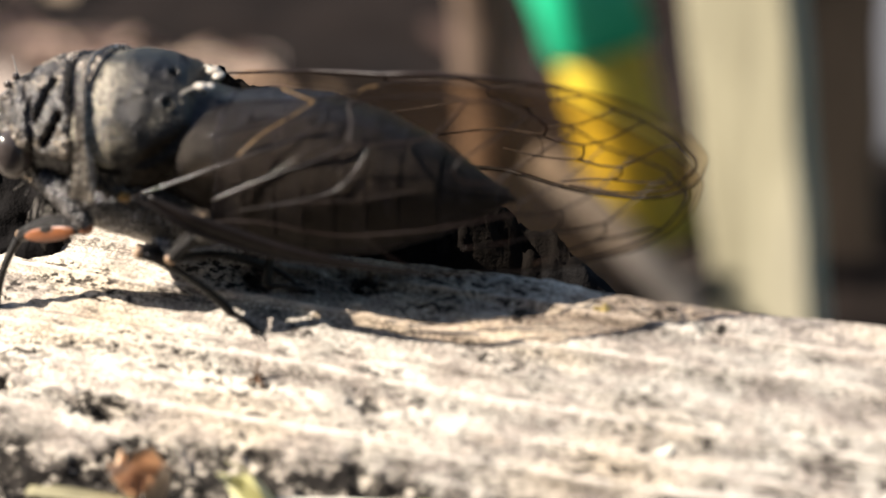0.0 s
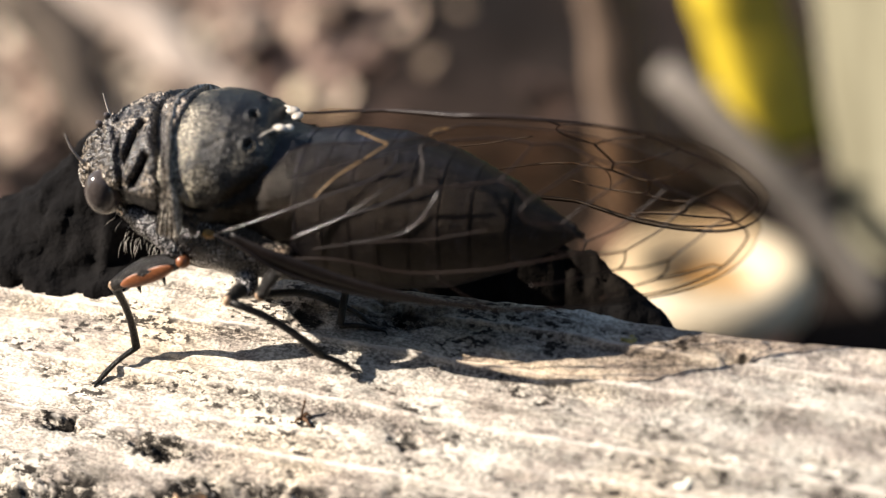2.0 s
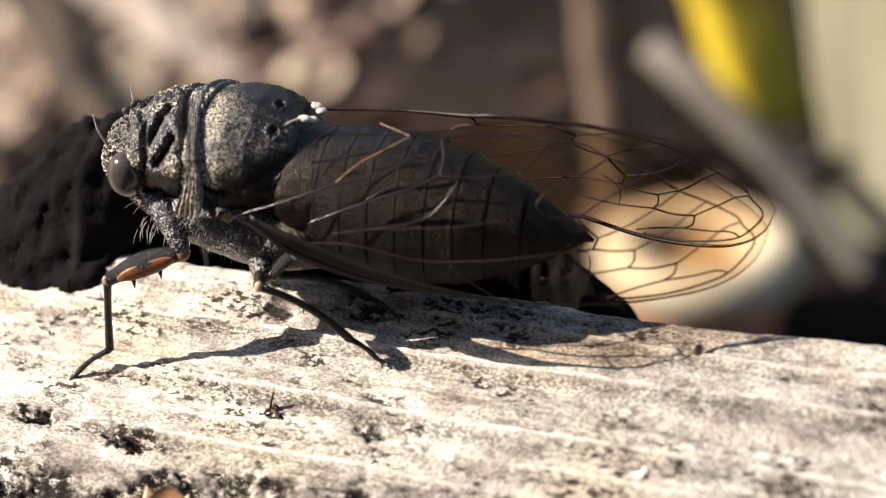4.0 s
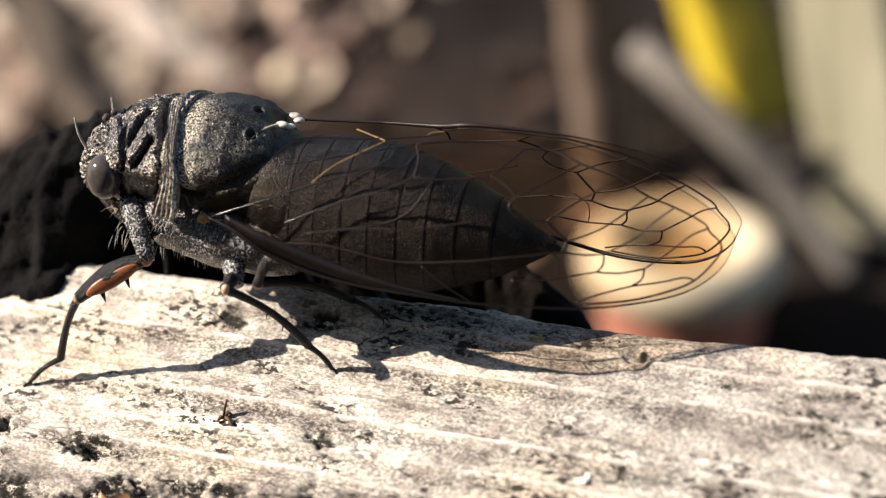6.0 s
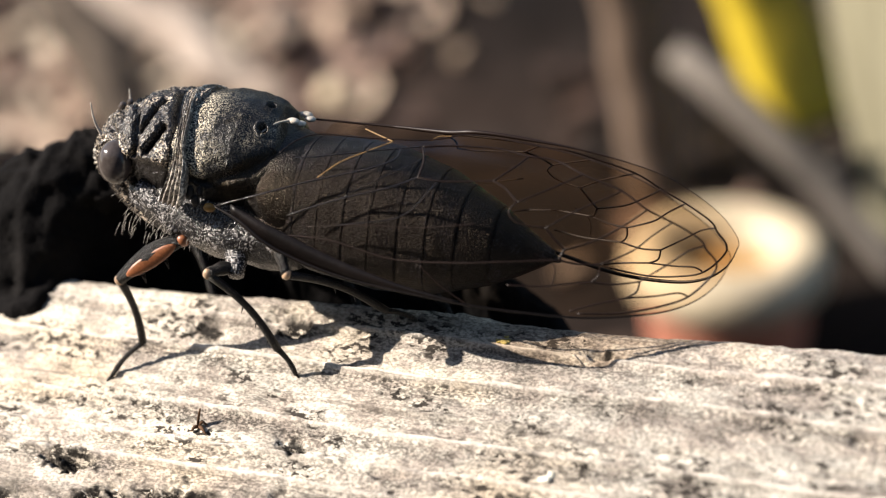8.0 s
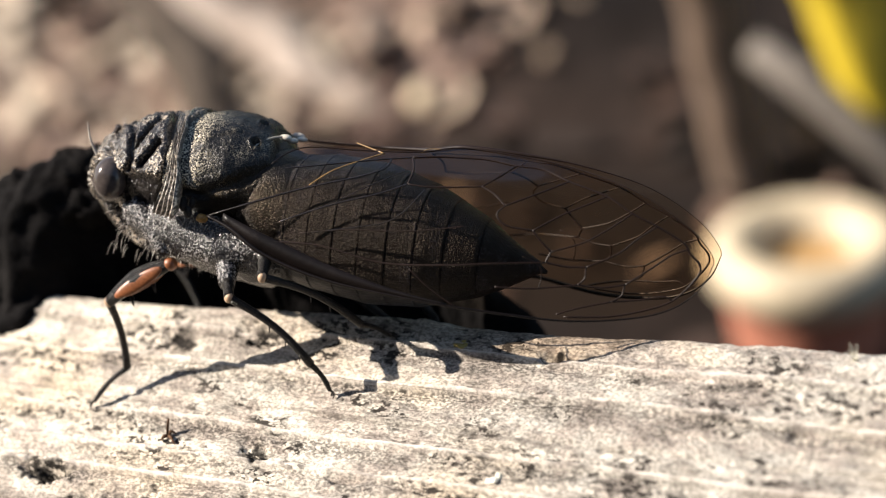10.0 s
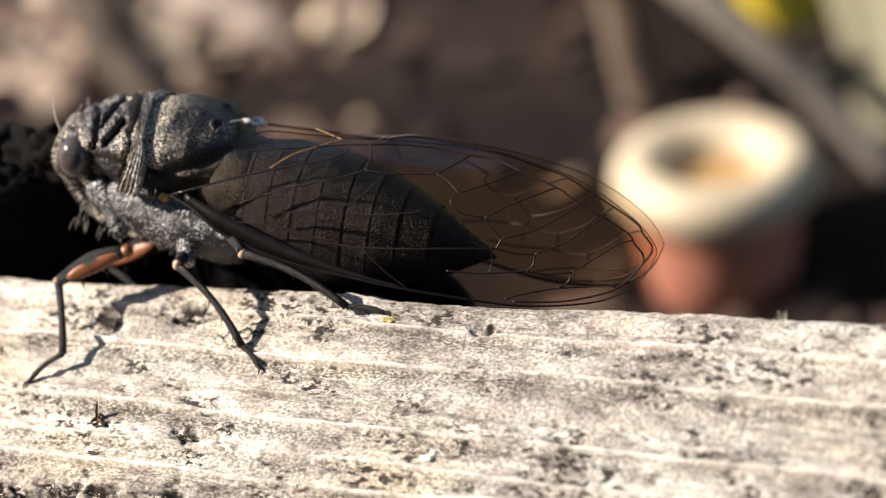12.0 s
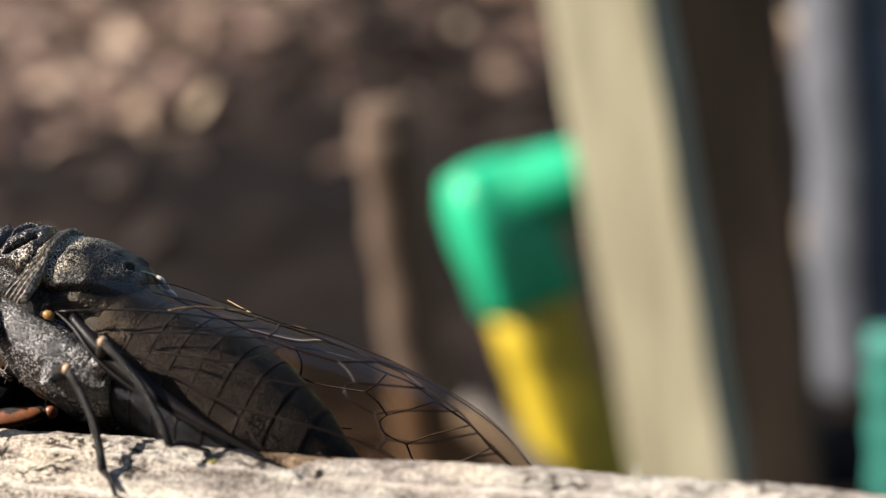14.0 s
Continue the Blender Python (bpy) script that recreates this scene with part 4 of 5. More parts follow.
def mesonotum_relief(X, A):
    out = dent(line_dist(X, A, [(0.9, 35), (2.65, 41), (3.93, 52)]), 0.09, 0.09)
    out = out + dent(line_dist(X, A, [(1.1, -3), (1.5, -12), (2.2, -14), (3.2, -6), (4.6, 8), (5.8, 30)]), 0.3, 0.3)
    for x, a in ((4.8, 47), (4.62, 76)):
        d = np.hypot(X - x, (A - a) * 0.06)
        out = out - 0.45 * np.exp(-(d / 0.2) ** 4) + 0.1 * np.exp(-((d - 0.33) / 0.09) ** 2)
    out = out - 0.5 * smooth01((X - 5.0 - 0.012 * (90 - A)) / 0.5) - 0.3 * smooth01((-8 - A) / 8)
    out = out + rough_skin(X, A, 0.03, 0.3, 321) + rough_skin(X, A, 0.025, 0.1, 323)
    edge = np.exp(-(line_dist(X, A, [(0.75, 62), (0.95, 40), (1.2, 16), (1.5, -3)]) / 1.25) ** 2)
    spine = np.exp(-np.abs(line_dist(X, A, [(0.5, 72), (2.4, 62), (3.8, 52)])) / 0.5)
    rim = np.exp(-(line_dist(X, A, [(4.2, 30), (5.2, 44), (5.4, 60)]) / 0.4) ** 2)
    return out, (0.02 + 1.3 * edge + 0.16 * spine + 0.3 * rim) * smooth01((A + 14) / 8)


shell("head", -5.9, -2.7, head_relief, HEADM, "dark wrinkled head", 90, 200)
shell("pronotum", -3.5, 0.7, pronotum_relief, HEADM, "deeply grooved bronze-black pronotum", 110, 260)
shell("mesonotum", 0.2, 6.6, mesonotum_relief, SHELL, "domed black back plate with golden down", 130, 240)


def collar():
    """The striped ring behind the pronotum, flared at its lower corners."""
    degs = np.linspace(-30, 210, 131)
    f = fold_deg(degs)
    xf = np.interp(f, (-40, -38, -25, -9, 17, 43, 78, 90), (0.2, -0.3, 0.0, 0.37, 0.5, 0.2, -0.61, -0.75))
    xr = np.interp(f, (-40, -36, -22, -3, 16, 40, 76, 90), (0.7, 1.1, 1.45, 1.4, 1.1, 0.94, 0.31, 0.15))
    prof = [(0.0, -0.5), (0.0, -0.05)] + [(u, 0.06 + 0.28 * u + 0.10 * math.cos(u * 2 * math.pi * 4.5)) for u in np.linspace(0.03, 0.97, 28)] + [(1.0, 0.15), (1.0, -0.5)]
    bm = bmesh.new()
    rings = []
    for d, a, b in zip(degs, xf, xr):
        wob = 0.02 * math.sin(d * 0.31)
        flare = 0.9 * float(smooth01((8 - fold_deg(d)) / 40))
        rings.append([tuple(outer(np.array(a + (b - a) * (u + wob * math.sin(9 * u))), np.array(d), o + flare)) for u, o in prof])
    skin(bm, rings)
    return part("collar", bm, COLLARM, cicada, "striped pale-edged collar")


collar()
# waxy cross behind the back plate
for side in (-1, 1):
    bm = bmesh.new()
    tube(bm, [(x, side * y, z) for x, y, z in spline([(4.75, 2.5, -1.3), (5.1, 2.0, -0.95), (5.5, 1.55, -0.75), (5.9, 1.2, -0.68)], 16)], [0.03, 0.05, 0.06, 0.1], 8)
    ball(bm, (6.0, side * 1.05, -0.72), (0.38, 0.3, 0.2), 14, 10)
    ball(bm, (6.35, side * 0.75, -0.85), (0.3, 0.4, 0.16), 14, 10)
    part("cross_ridge", bm, WHITEN, cicada, "waxy whitish ridge behind the back plate")
body_part("underside", [(-3.0, -4.8, -7.0, 2.2), (-1.6, -4.4, -7.9, 3.0), (0.5, -4.2, -8.6, 3.7), (3.0, -4.4, -9.1, 4.1), (5.6, -4.8, -9.3, 3.9), (7.4, -5.0, -9.0, 3.5)], HAIRY, "greyish downy underside", low=0.7, rough=0.25, seed=13)


body_part("metathorax", [(4.4, -1.3, -7.6, 3.4), (5.6, -1.3, -7.9, 3.7), (6.8, -1.55, -8.1, 3.75), (7.8, -1.8, -8.2, 3.5), (8.6, -2.2, -8.1, 3.1)], SIDEM, "black hind thorax with fine down", rough=0.12, seed=21)


def abdomen():
    """Tapered, each ring a part of its own with a raised rear rim."""
    def at(x):
        return (np.interp(x, (5.6, 7, 9, 12, 15, 18, 20, 21.3), (-1.9, -1.6, -1.3, -1.4, -2.2, -3.6, -4.9, -5.6)),
                np.interp(x, (5.6, 8, 12, 15, 18, 20, 21.3), (-8.0, -9.0, -9.4, -9.1, -8.1, -7.1, -6.2)),
                np.interp(x, (5.6, 7, 9, 12, 15, 18, 20, 21.3), (3.0, 3.6, 4.05, 4.1, 3.5, 2.3, 1.1, 0.3)))
    cuts = (5.6, 7.4, 8.9, 10.4, 11.9, 13.4, 14.9, 16.4, 18.2, 21.3)
    for a, b in zip(cuts, cuts[1:]):
        bm = bmesh.new()
        rings = []
        for u, grow in ((0, -0.015), (0.05, 0.0), (0.4, 0), (0.8, 0.01), (0.88, 0.01), (0.92, 0.025), (0.98, 0.025), (1.0, 0.0)):
            t, bo, w = at(a + (b - a) * u)
            rings.append(oval(a + (b - a) * u, t + grow, bo - grow, max(w + grow, 0.12), n=44, top=0.9, low=0.62))
        skin(bm, rings)
        part("abdomen_ring", bm, ABDO, cicada)
    bm = bmesh.new()
    tube(bm, [(20.4, 0, -5.7), (21.2, 0, -6.0), (21.7, 0, -6.1)], [0.45, 0.3, 0.1], 8)
    part("tail_spike", bm, ABDO, cicada)


abdomen()
for side in (-1, 1):
    bm = bmesh.new()
    ball(bm, (-3.55, side * 3.0, -4.3), (1.02, 0.95, 1.28), 32, 24)
    part("eye", bm, EYEM, cicada, "glossy grey compound eye")
    bm = bmesh.new()
    ball(bm, (-3.2, side * 2.1, -4.2), (1.1, 0.9, 1.3), 16, 12)
    part("eye_socket", bm, HEADM, cicada)
    bm = bmesh.new()
    tube(bm, spline([(-4.7, side * 1.9, -3.3), (-5.0, side * 2.15, -3.0), (-5.35, side * 2.4, -2.2), (-5.55, side * 2.5, -1.3)], 10), [0.12, 0.11, 0.07, 0.05, 0.03], 6)
    part("antenna", bm, DOWNM, cicada)
for y in (-0.5, 0.5, 0):
    bm = bmesh.new()
    ball(bm, (-4.5 if y else -4.8, y, -1.6 if y else -1.85), (0.2, 0.2, 0.2), 10, 8)
    part("simple_eye", bm, EYEM, cicada)
# swollen face with cross ribs
bm = bmesh.new()
ball(bm, (-4.7, 0, -4.6), (1.3, 1.8, 1.5), 24, 18)
face = part("face", bm, HAIRY, cicada, "grey downy swollen face")
for k in range(8):
    a = -0.9 + 0.26 * k
    bm = bmesh.new()
    tube(bm, [(-4.7 - 1.3 * math.cos(a) * math.sqrt(max(0, 1 - (y / 1.8) ** 2)) - 0.03, y, -4.6 - 1.5 * math.sin(a) * math.sqrt(max(0, 1 - (y / 1.8) ** 2))) for y in np.linspace(-1.6, 1.6, 15)], [0.05, 0.12, 0.14, 0.12, 0.05], 6)
    part("face_rib", bm, COLLARM, face)
bm = bmesh.new()
rng = random.Random(8)
for _ in range(260):
    x = rng.uniform(-3.6, 7.0)
    s = rng.choice((-1, -1, 1))
    w = float(np.interp(x, (-5.6, -3, 0, 4, 7), (2.2, 2.6, 3.5, 3.8, 3.2)))
    a = rng.uniform(-1.1, 0.5)
    zc, hz = -6.6, 2.1
    p = Vector((x, s * w * math.cos(a), zc + hz * math.sin(a)))
    d = Vector((rng.gauss(0, 0.3), s * math.cos(a), math.sin(a) - 0.4)).normalized()
    q = p + d * rng.uniform(0.35, 0.8)
    tube(bm, [p, p.lerp(q, 0.6) + Vector((0, 0, -0.05)), q + Vector((0.05, 0, -0.12))], [0.013, 0.010, 0.004], 3)
tagged(part("down", bm, DOWNM, cicada, "fine pale down on the underside"), kind="stuff")
bm = bmesh.new()
tube(bm, spline([(-4.9, 0, -5.6), (-4.0, 0, -7.0), (-2.2, 0, -8.2), (0.5, 0, -8.9)], 12), [0.8, 0.5, 0.28, 0.15], 10)
part("beak", bm, HEADM, cicada)


# wings: a smooth roof-shaped sheet with raised veins
def wing_y(x, z):
    a = float(np.interp(x, (3, 6, 12, 18, 20, 22.5, 26, 31.5), (4.6, 4.9, 4.9, 4.6, 4.2, 3.3, 2.2, 0.6)))
    u = -0.1 - z
    u = 0.5 * (u + math.sqrt(u * u + 0.15))
    return -0.2 - a * (1 - math.exp(-u / 1.6))


TOP_EDGE = [(6.3, -2.0), (6.9, -1.35), (8.0, -0.9), (10.7, -0.72), (14.0, -0.4), (16.1, 0.1), (19.4, 0.1), (22.5, -0.1), (25.7, -0.7), (27.8, -1.5), (29.7, -2.6), (30.7, -3.6), (30.9, -4.1)]
LOW_EDGE = [(30.9, -4.1), (30.4, -5.5), (29.2, -6.7), (27.3, -7.5), (23.9, -8.1), (20.0, -8.1), (15.2, -8.0), (10.5, -7.7), (7.0, -6.9), (4.8, -5.8), (3.2, -5.3)]
OUTLINE = TOP_EDGE + LOW_EDGE[1:] + [(3.4, -4.0), (4.4, -2.6)]
VEINS = {
    "ambient": ([(13.8, -0.7), (15.1, -0.5), (16.2, -0.4), (17.9, -0.3), (19.5, -0.4), (21.0, -0.4), (22.6, -0.8), (24.8, -1.3), (26.3, -2.0), (27.7, -2.5), (29.2, -3.2), (29.6, -3.7), (30.2, -4.3), (30.1, -5.0), (29.1, -6.3), (27.8, -7.0), (25.9, -7.6), (23.6, -7.9)], 0.058),
    "nodal": ([(13.8, -0.7), (14.2, -1.3), (14.2, -2.0)], 0.06),
    "cell_a": ([(14.2, -2.0), (15.4, -2.0), (16.9, -1.8), (18.2, -1.6)], 0.05),
    "cell_b": ([(18.2, -1.6), (18.9, -1.0), (19.5, -0.4)], 0.05),
    "cell_c": ([(18.2, -1.6), (19.0, -1.9), (19.7, -2.4)], 0.058),
    "cell_d": ([(19.7, -2.4), (21.2, -1.6), (22.6, -0.8)], 0.05),
    "cell_e": ([(19.7, -2.4), (19.4, -2.9), (20.0, -3.4), (21.4, -3.5)], 0.045),
    "cell_g": ([(21.4, -3.5), (22.6, -2.6), (23.6, -2.0), (24.8, -1.3)], 0.05),
    "cell_h": ([(21.4, -3.5), (21.9, -4.0), (22.5, -4.5)], 0.062),
    "cell_i": ([(22.5, -4.5), (24.1, -3.8), (25.3, -2.9), (26.3, -2.0)], 0.052),
    "cell_j": ([(22.5, -4.5), (22.3, -5.1)], 0.062),
    "cell_jj": ([(22.3, -5.1), (23.4, -5.2), (24.4, -5.1)], 0.058),
    "cell_k": ([(24.4, -5.1), (25.9, -4.2), (26.8, -3.3), (27.7, -2.5)], 0.052),
    "cell_l": ([(24.4, -5.1), (24.4, -5.7), (24.1, -6.1)], 0.055),
    "cell_m": ([(24.1, -6.1), (25.3, -6.1), (26.5, -5.8)], 0.058),
    "cell_n": ([(26.5, -5.8), (27.8, -4.7), (28.7, -3.9), (29.5, -3.5)], 0.052),
    "cell_o": ([(26.5, -5.8), (26.4, -6.4), (25.9, -6.8)], 0.055),
    "cell_p": ([(25.9, -6.8), (27.4, -6.5), (28.5, -6.2), (29.0, -6.3)], 0.055),
    "cell_q": ([(25.9, -6.8), (24.4, -7.3), (23.2, -7.8)], 0.055),
    "cell_r": ([(24.1, -6.1), (22.7, -6.4), (21.6, -6.6), (19.9, -6.7)], 0.052),
    "cubital": ([(7.3, -6.1), (10.1, -5.9), (13.7, -6.3), (17.2, -5.9), (19.5, -5.5), (22.3, -5.1)], 0.055),
    "cross": ([(15.2, -6.4), (16.5, -7.3), (17.9, -8.0)], 0.04),
    "curl": ([(21.1, -4.9), (22.0, -5.3), (22.2, -5.9), (22.1, -6.6)], 0.03),
    "inner": ([(8.8, -5.4), (11.6, -4.8), (14.9, -4.4), (17.9, -3.7)], 0.038),
}
SHINY_VEINS = {
    "median": ([(7.5, -5.0), (10.2, -3.7), (12.8, -2.7), (14.2, -2.0)], 0.055),
    "radial": ([(3.2, -5.3), (7.6, -3.4), (9.7, -2.6), (11.4, -2.0), (12.6, -1.4), (12.7, -0.9)], 0.055),
    "anal": ([(7.2, -2.1), (8.2, -1.9), (11.7, -1.1), (13.8, -0.7)], 0.045),
    "thin": ([(10.5, -3.5), (12.1, -2.4), (13.9, -1.3)], 0.028),
    "arch": ([(15.3, -2.0), (14.5, -3.3), (13.9, -3.9), (13.1, -4.3), (11.6, -4.7), (9.4, -5.3)], 0.034),
}
GOLD_VEINS = {
    "fan": ([(10.3, -0.4), (12.1, -0.7)], 0.035),
    "rib": ([(12.1, -0.7), (11.1, -1.2), (9.8, -1.9), (8.8, -2.8)], 0.035),
    "loop": ([(14.1, -0.4), (14.4, -0.2), (15.2, -0.1)], 0.025),
}


def wing_at(p, side, out=0.0):
    """A point of the wing sheet from its plan (x, z); the far wing's tip is held further out."""
    q = Vector((p[0], side * (-wing_y(p[0], p[1]) + out), p[1] + 0.2))
    if side > 0:
        q = Matrix.Rotation(radians(float(np.interp(p[0], (7, 20), (1, 10)))), 3, "X") @ q
        q.z -= float(np.interp(p[0], (14, 22), (0.15, 0)))
    return (q.x, q.y, q.z - 0.2)


def wing_sheet(name, outline, side):
    """A film clipped to its outline."""
    loop = spline(outline + [outline[0]], 96)[:-1]
    c = np.mean(loop, 0)
    bm = bmesh.new()
    rings = []
    for k in range(9):
        f = 1 - k / 9
        rings.append([(p[0], p[1]) for p in (c + (q - c) * f for q in loop)])
    vs = [[bm.verts.new(Vector(wing_at(p, side)) * MM) for p in r] for r in rings]
    mid = bm.verts.new(Vector(wing_at(c, side)) * MM)
    n = len(loop)
    for a, b in zip(vs, vs[1:]):
        for i in range(n):
            bm.faces.new((a[i], a[(i + 1) % n], b[(i + 1) % n], b[i]))
    for i in range(n):
        bm.faces.new((vs[-1][i], vs[-1][(i + 1) % n], mid))
    return part(name, bm, FILM, cicada, "clear smoky brown forewing film")


for side in (-1, 1):
    film = wing_sheet("forewing", OUTLINE, side)
    at = lambda p: wing_at(p, side, 0.02)
    for k, (pts, r) in VEINS.items():
        bm = bmesh.new()
        tube(bm, [at(p) for p in spline(pts, max(6, 5 * len(pts)))], r, 6)
        part("vein", bm, VEIN, film)
    for k, (pts, r) in SHINY_VEINS.items() if side < 0 else ():
        bm = bmesh.new()
        tube(bm, [at(p) for p in spline(pts, 24)], [r * (0.3 if q in (0, 24) else 1 + 0.15 * math.sin(3.1 * q)) for q in range(25)], 6)
        part("shiny_vein", bm, VEINP, film, "shiny black beaded vein")
    for k, (pts, r) in GOLD_VEINS.items() if side < 0 else ():
        bm = bmesh.new()
        tube(bm, [at(p) for p in spline(pts, 16)], r, 6)
        part("golden_vein", bm, GOLD, film, "golden straw-coloured vein")
    bm = bmesh.new()
    tube(bm, [at(p) for p in spline(LOW_EDGE[::-1], 50)], [0.03, 0.15, 0.13, 0.085, 0.07, 0.065, 0.055, 0.045, 0.03, 0.02] if side < 0 else [0.03, 0.15, 0.14, 0.12, 0.12, 0.12, 0.11, 0.08, 0.05, 0.02], 8)
    part("leading_edge", bm, COSTA, film, "thick dark brown leading edge")
    # dark leathery band inside the leading edge
    bm = bmesh.new()
    band = [(4.2, -5.0, -5.4), (6.0, -5.55, -6.35), (8.0, -6.1, -7.05), (10.5, -6.8, -7.62), (13.5, -7.45, -7.92), (15.5, -7.75, -8.0), (17.5, -7.93, -8.05)]
    lo, hi = spline([(x, b) for x, a, b in band], 24), spline([(x, a) for x, a, b in band], 24)
    rings = []
    for p, q in zip(lo, hi):
        a0, a1 = Vector(at(p)), Vector(at(q))
        o = Vector((0, side * 0.05, 0))
        rings.append([a0 + o, a0.lerp(a1, 0.5) + o * 1.4, a1 + o, a1 - o * 0.4, a0 - o * 0.4])
    skin(bm, rings)
    part("leading_band", bm, COSTA, film, "dark brown leathery wing base")
    bm = bmesh.new()
    root = [(5.9, 0.95, -0.85), (6.6, 1.2, -0.9)] if side > 0 else []
    tube(bm, root + [at(p) for p in spline(TOP_EDGE[3 if root else 0:], 50)], [0.05, 0.14, 0.15, 0.12, 0.05, 0.03, 0.025, 0.02, 0.02, 0.02] if side > 0 else [0.03, 0.04, 0.04, 0.03, 0.02], 6)
    part("rear_edge", bm, VEIN, film)
    # hinge of the wing
    bm = bmesh.new()
    for x, z, r in ((1.55, -4.9, 0.34), (1.9, -5.3, 0.3), (2.1, -4.75, 0.26), (2.4, -5.5, 0.22)):
        ball(bm, (x, side * 4.25, z), (r * 0.75, r * 0.6, r * 1.25), 14, 10)
    part("wing_hinge", bm, LEGM, cicada, "knobbly dark wing hinge")
    bm = bmesh.new()
    ball(bm, (2.75, side * 4.25, -5.55), (0.36, 0.22, 0.26), 14, 10)
    part("hinge_membrane", bm, AMBER, cicada, "amber skin at the wing hinge")
CK = 1.0


# legs: each limb a chain that keeps its feet on the timber while the body moves
def limb(name, length, radii, mat, flat=1.0):
    """A limb piece along +x from its joint."""
    bm = bmesh.new()
    tube(bm, [(length * k / 8, 0, 0.06 * length * math.sin(math.pi * k / 8)) for k in range(9)], radii, 10, flat)
    return part(name, bm, mat, cicada)


LEGS = {
    "fore": dict(root=(-2.2, 2.4, -5.6), hip=(0.46, 3.62, -8.05), bones=(4.65, 4.79, 2.93), pole=(-1.0, -0.5, 0.2)),
    "mid": dict(root=(3.6, 2.2, -7.2), hip=(4.49, 3.93, -8.69), bones=(1.93, 6.17, 1.98), pole=(0.2, -1.0, 0.5)),
    "hind": dict(root=(6.0, 2.0, -7.2), hip=(6.73, 4.20, -7.00), bones=(2.29, 6.93, 2.30), pole=(0.2, -1.0, 0.6)),
}
# where each near foot stands on the timber: seconds, x, y, lift
TOES = {
    "fore": [(0, -16.0, -0.1, 0), (0.6, -15.9, -0.1, 0), (0.8, -15.6, -0.9, 1.2), (1.0, -15.3, -1.5, 2.1), (1.2, -14.5, -0.3, 1.5), (1.4, -13.7, 0.8, 0), (6.05, -13.8, 0.7, 0), (6.25, -11.5, 0.8, 2.2), (6.5, -8.8, 0.9, 3.0), (6.75, -8.3, 3.1, 0), (8.2, -8.0, 3.3, 0), (9.2, -7.4, 2.9, 0.6), (10, -6.9, 2.6, 0), (12.6, -6.5, 2.6, 0), (13, -4.6, 2.4, 1.0), (13.2, -4.4, 2.9, 0), (14, -4.4, 2.9, 0)],
    "mid": [(0, -1.7, 3.6, 0), (0.6, -1.7, 3.6, 0), (0.8, -1.0, 3.4, 0.4), (1.0, 0.0, 3.2, 0), (1.6, 0.2, 3.2, 0), (2.0, 1.4, 3.5, 0.5), (2.4, 2.7, 3.7, 0), (3.4, 2.8, 3.8, 0), (3.8, 3.7, 4.4, 0.7), (4.2, 4.6, 4.9, 0), (5, 4.6, 4.9, 0), (8.2, 3.8, 4.9, 0), (9.0, 5.8, 5.0, 0.7), (9.8, 8.5, 5.2, 0), (12.05, 8.3, 5.2, 0), (12.25, 10.0, 5.4, 0.7), (12.45, 11.5, 5.6, 0), (14, 11.3, 5.9, 0)],
    "hind": [(0, -1.0, 7.4, 0), (2.7, 1.1, 7.6, 0), (3.6, 3.0, 8.0, 0.5), (4.4, 4.8, 8.2, 0), (5.5, 4.8, 8.2, 0), (6.0, 6.0, 8.6, 0.4), (6.4, 7.4, 8.9, 0), (7.2, 7.5, 9.0, 0), (7.6, 8.6, 9.4, 0.4), (8.0, 9.7, 9.7, 0), (9.2, 10.5, 9.5, 0), (10.4, 11.0, 9.1, 0), (10.7, 13.0, 9.4, 0.5), (10.95, 15.1, 9.6, 0), (12.3, 14.8, 9.6, 0), (13.5, 14.0, 9.9, 0), (14, 14.6, 10.0, 0)],
}
# the ankle as seen from the toe
ANKLES = {
    "fore": [(0.5, -0.9, 2.7, 0.4), (1, 2.3, 0.9, 1.5), (1.5, 1.0, 2.6, 0.9), (2.5, 2.0, 1.3, 1.4), (5, 2.2, 0.6, 1.7), (6.05, 2.2, 0.6, 1.7), (6.5, 0.5, 2.7, 1.4), (7, 0.7, 2.6, 1.1), (7.5, 0.7, 2.7, 0.9), (8, 1.8, 1.5, 1.7), (10.5, 2.0, 1.8, 1.5), (11, 2.1, 1.6, 1.4), (12, 2.3, 1.3, 1.4), (12.5, 1.2, 2.8, 0.4), (13, 1.2, 2.5, 0.8)],
    "mid": [(0.5, -1.6, 0.6, 0.4), (1.5, -2.1, -0.1, 0.8), (2.5, -2.1, -0.2, 1.1), (5, -1.3, -0.0, 1.4), (6.5, -0.8, -0.4, 1.5), (7.5, -0.4, -0.5, 1.7), (8, -0.7, -0.1, 1.7), (10.5, -0.6, -0.1, 1.7), (11, -1.5, 1.1, 0.9), (12, -1.5, 1.1, 0.5), (12.5, -1.9, 1.4, 0.4), (13, -1.3, 0.5, 1.3), (13.5, -1.4, 0.8, 1.3), (14, -1.2, 1.2, 0.5)],
    "hind": [(2.5, -2.1, 0.7, 0.4), (5, -1.9, 0.7, 0.4), (6.5, -2.2, 0.8, 0.4), (8, -1.0, -1.3, 1.4), (10.5, -0.8, -1.4, 1.8), (11, -1.6, -1.3, 1.2), (12, -2.3, -0.3, 0.5), (12.5, -2.2, -0.3, 0.4), (13, -1.4, -1.4, 1.3), (13.5, -2.5, 0.8, 0.4), (14, -1.0, -1.8, 1.1)],
}
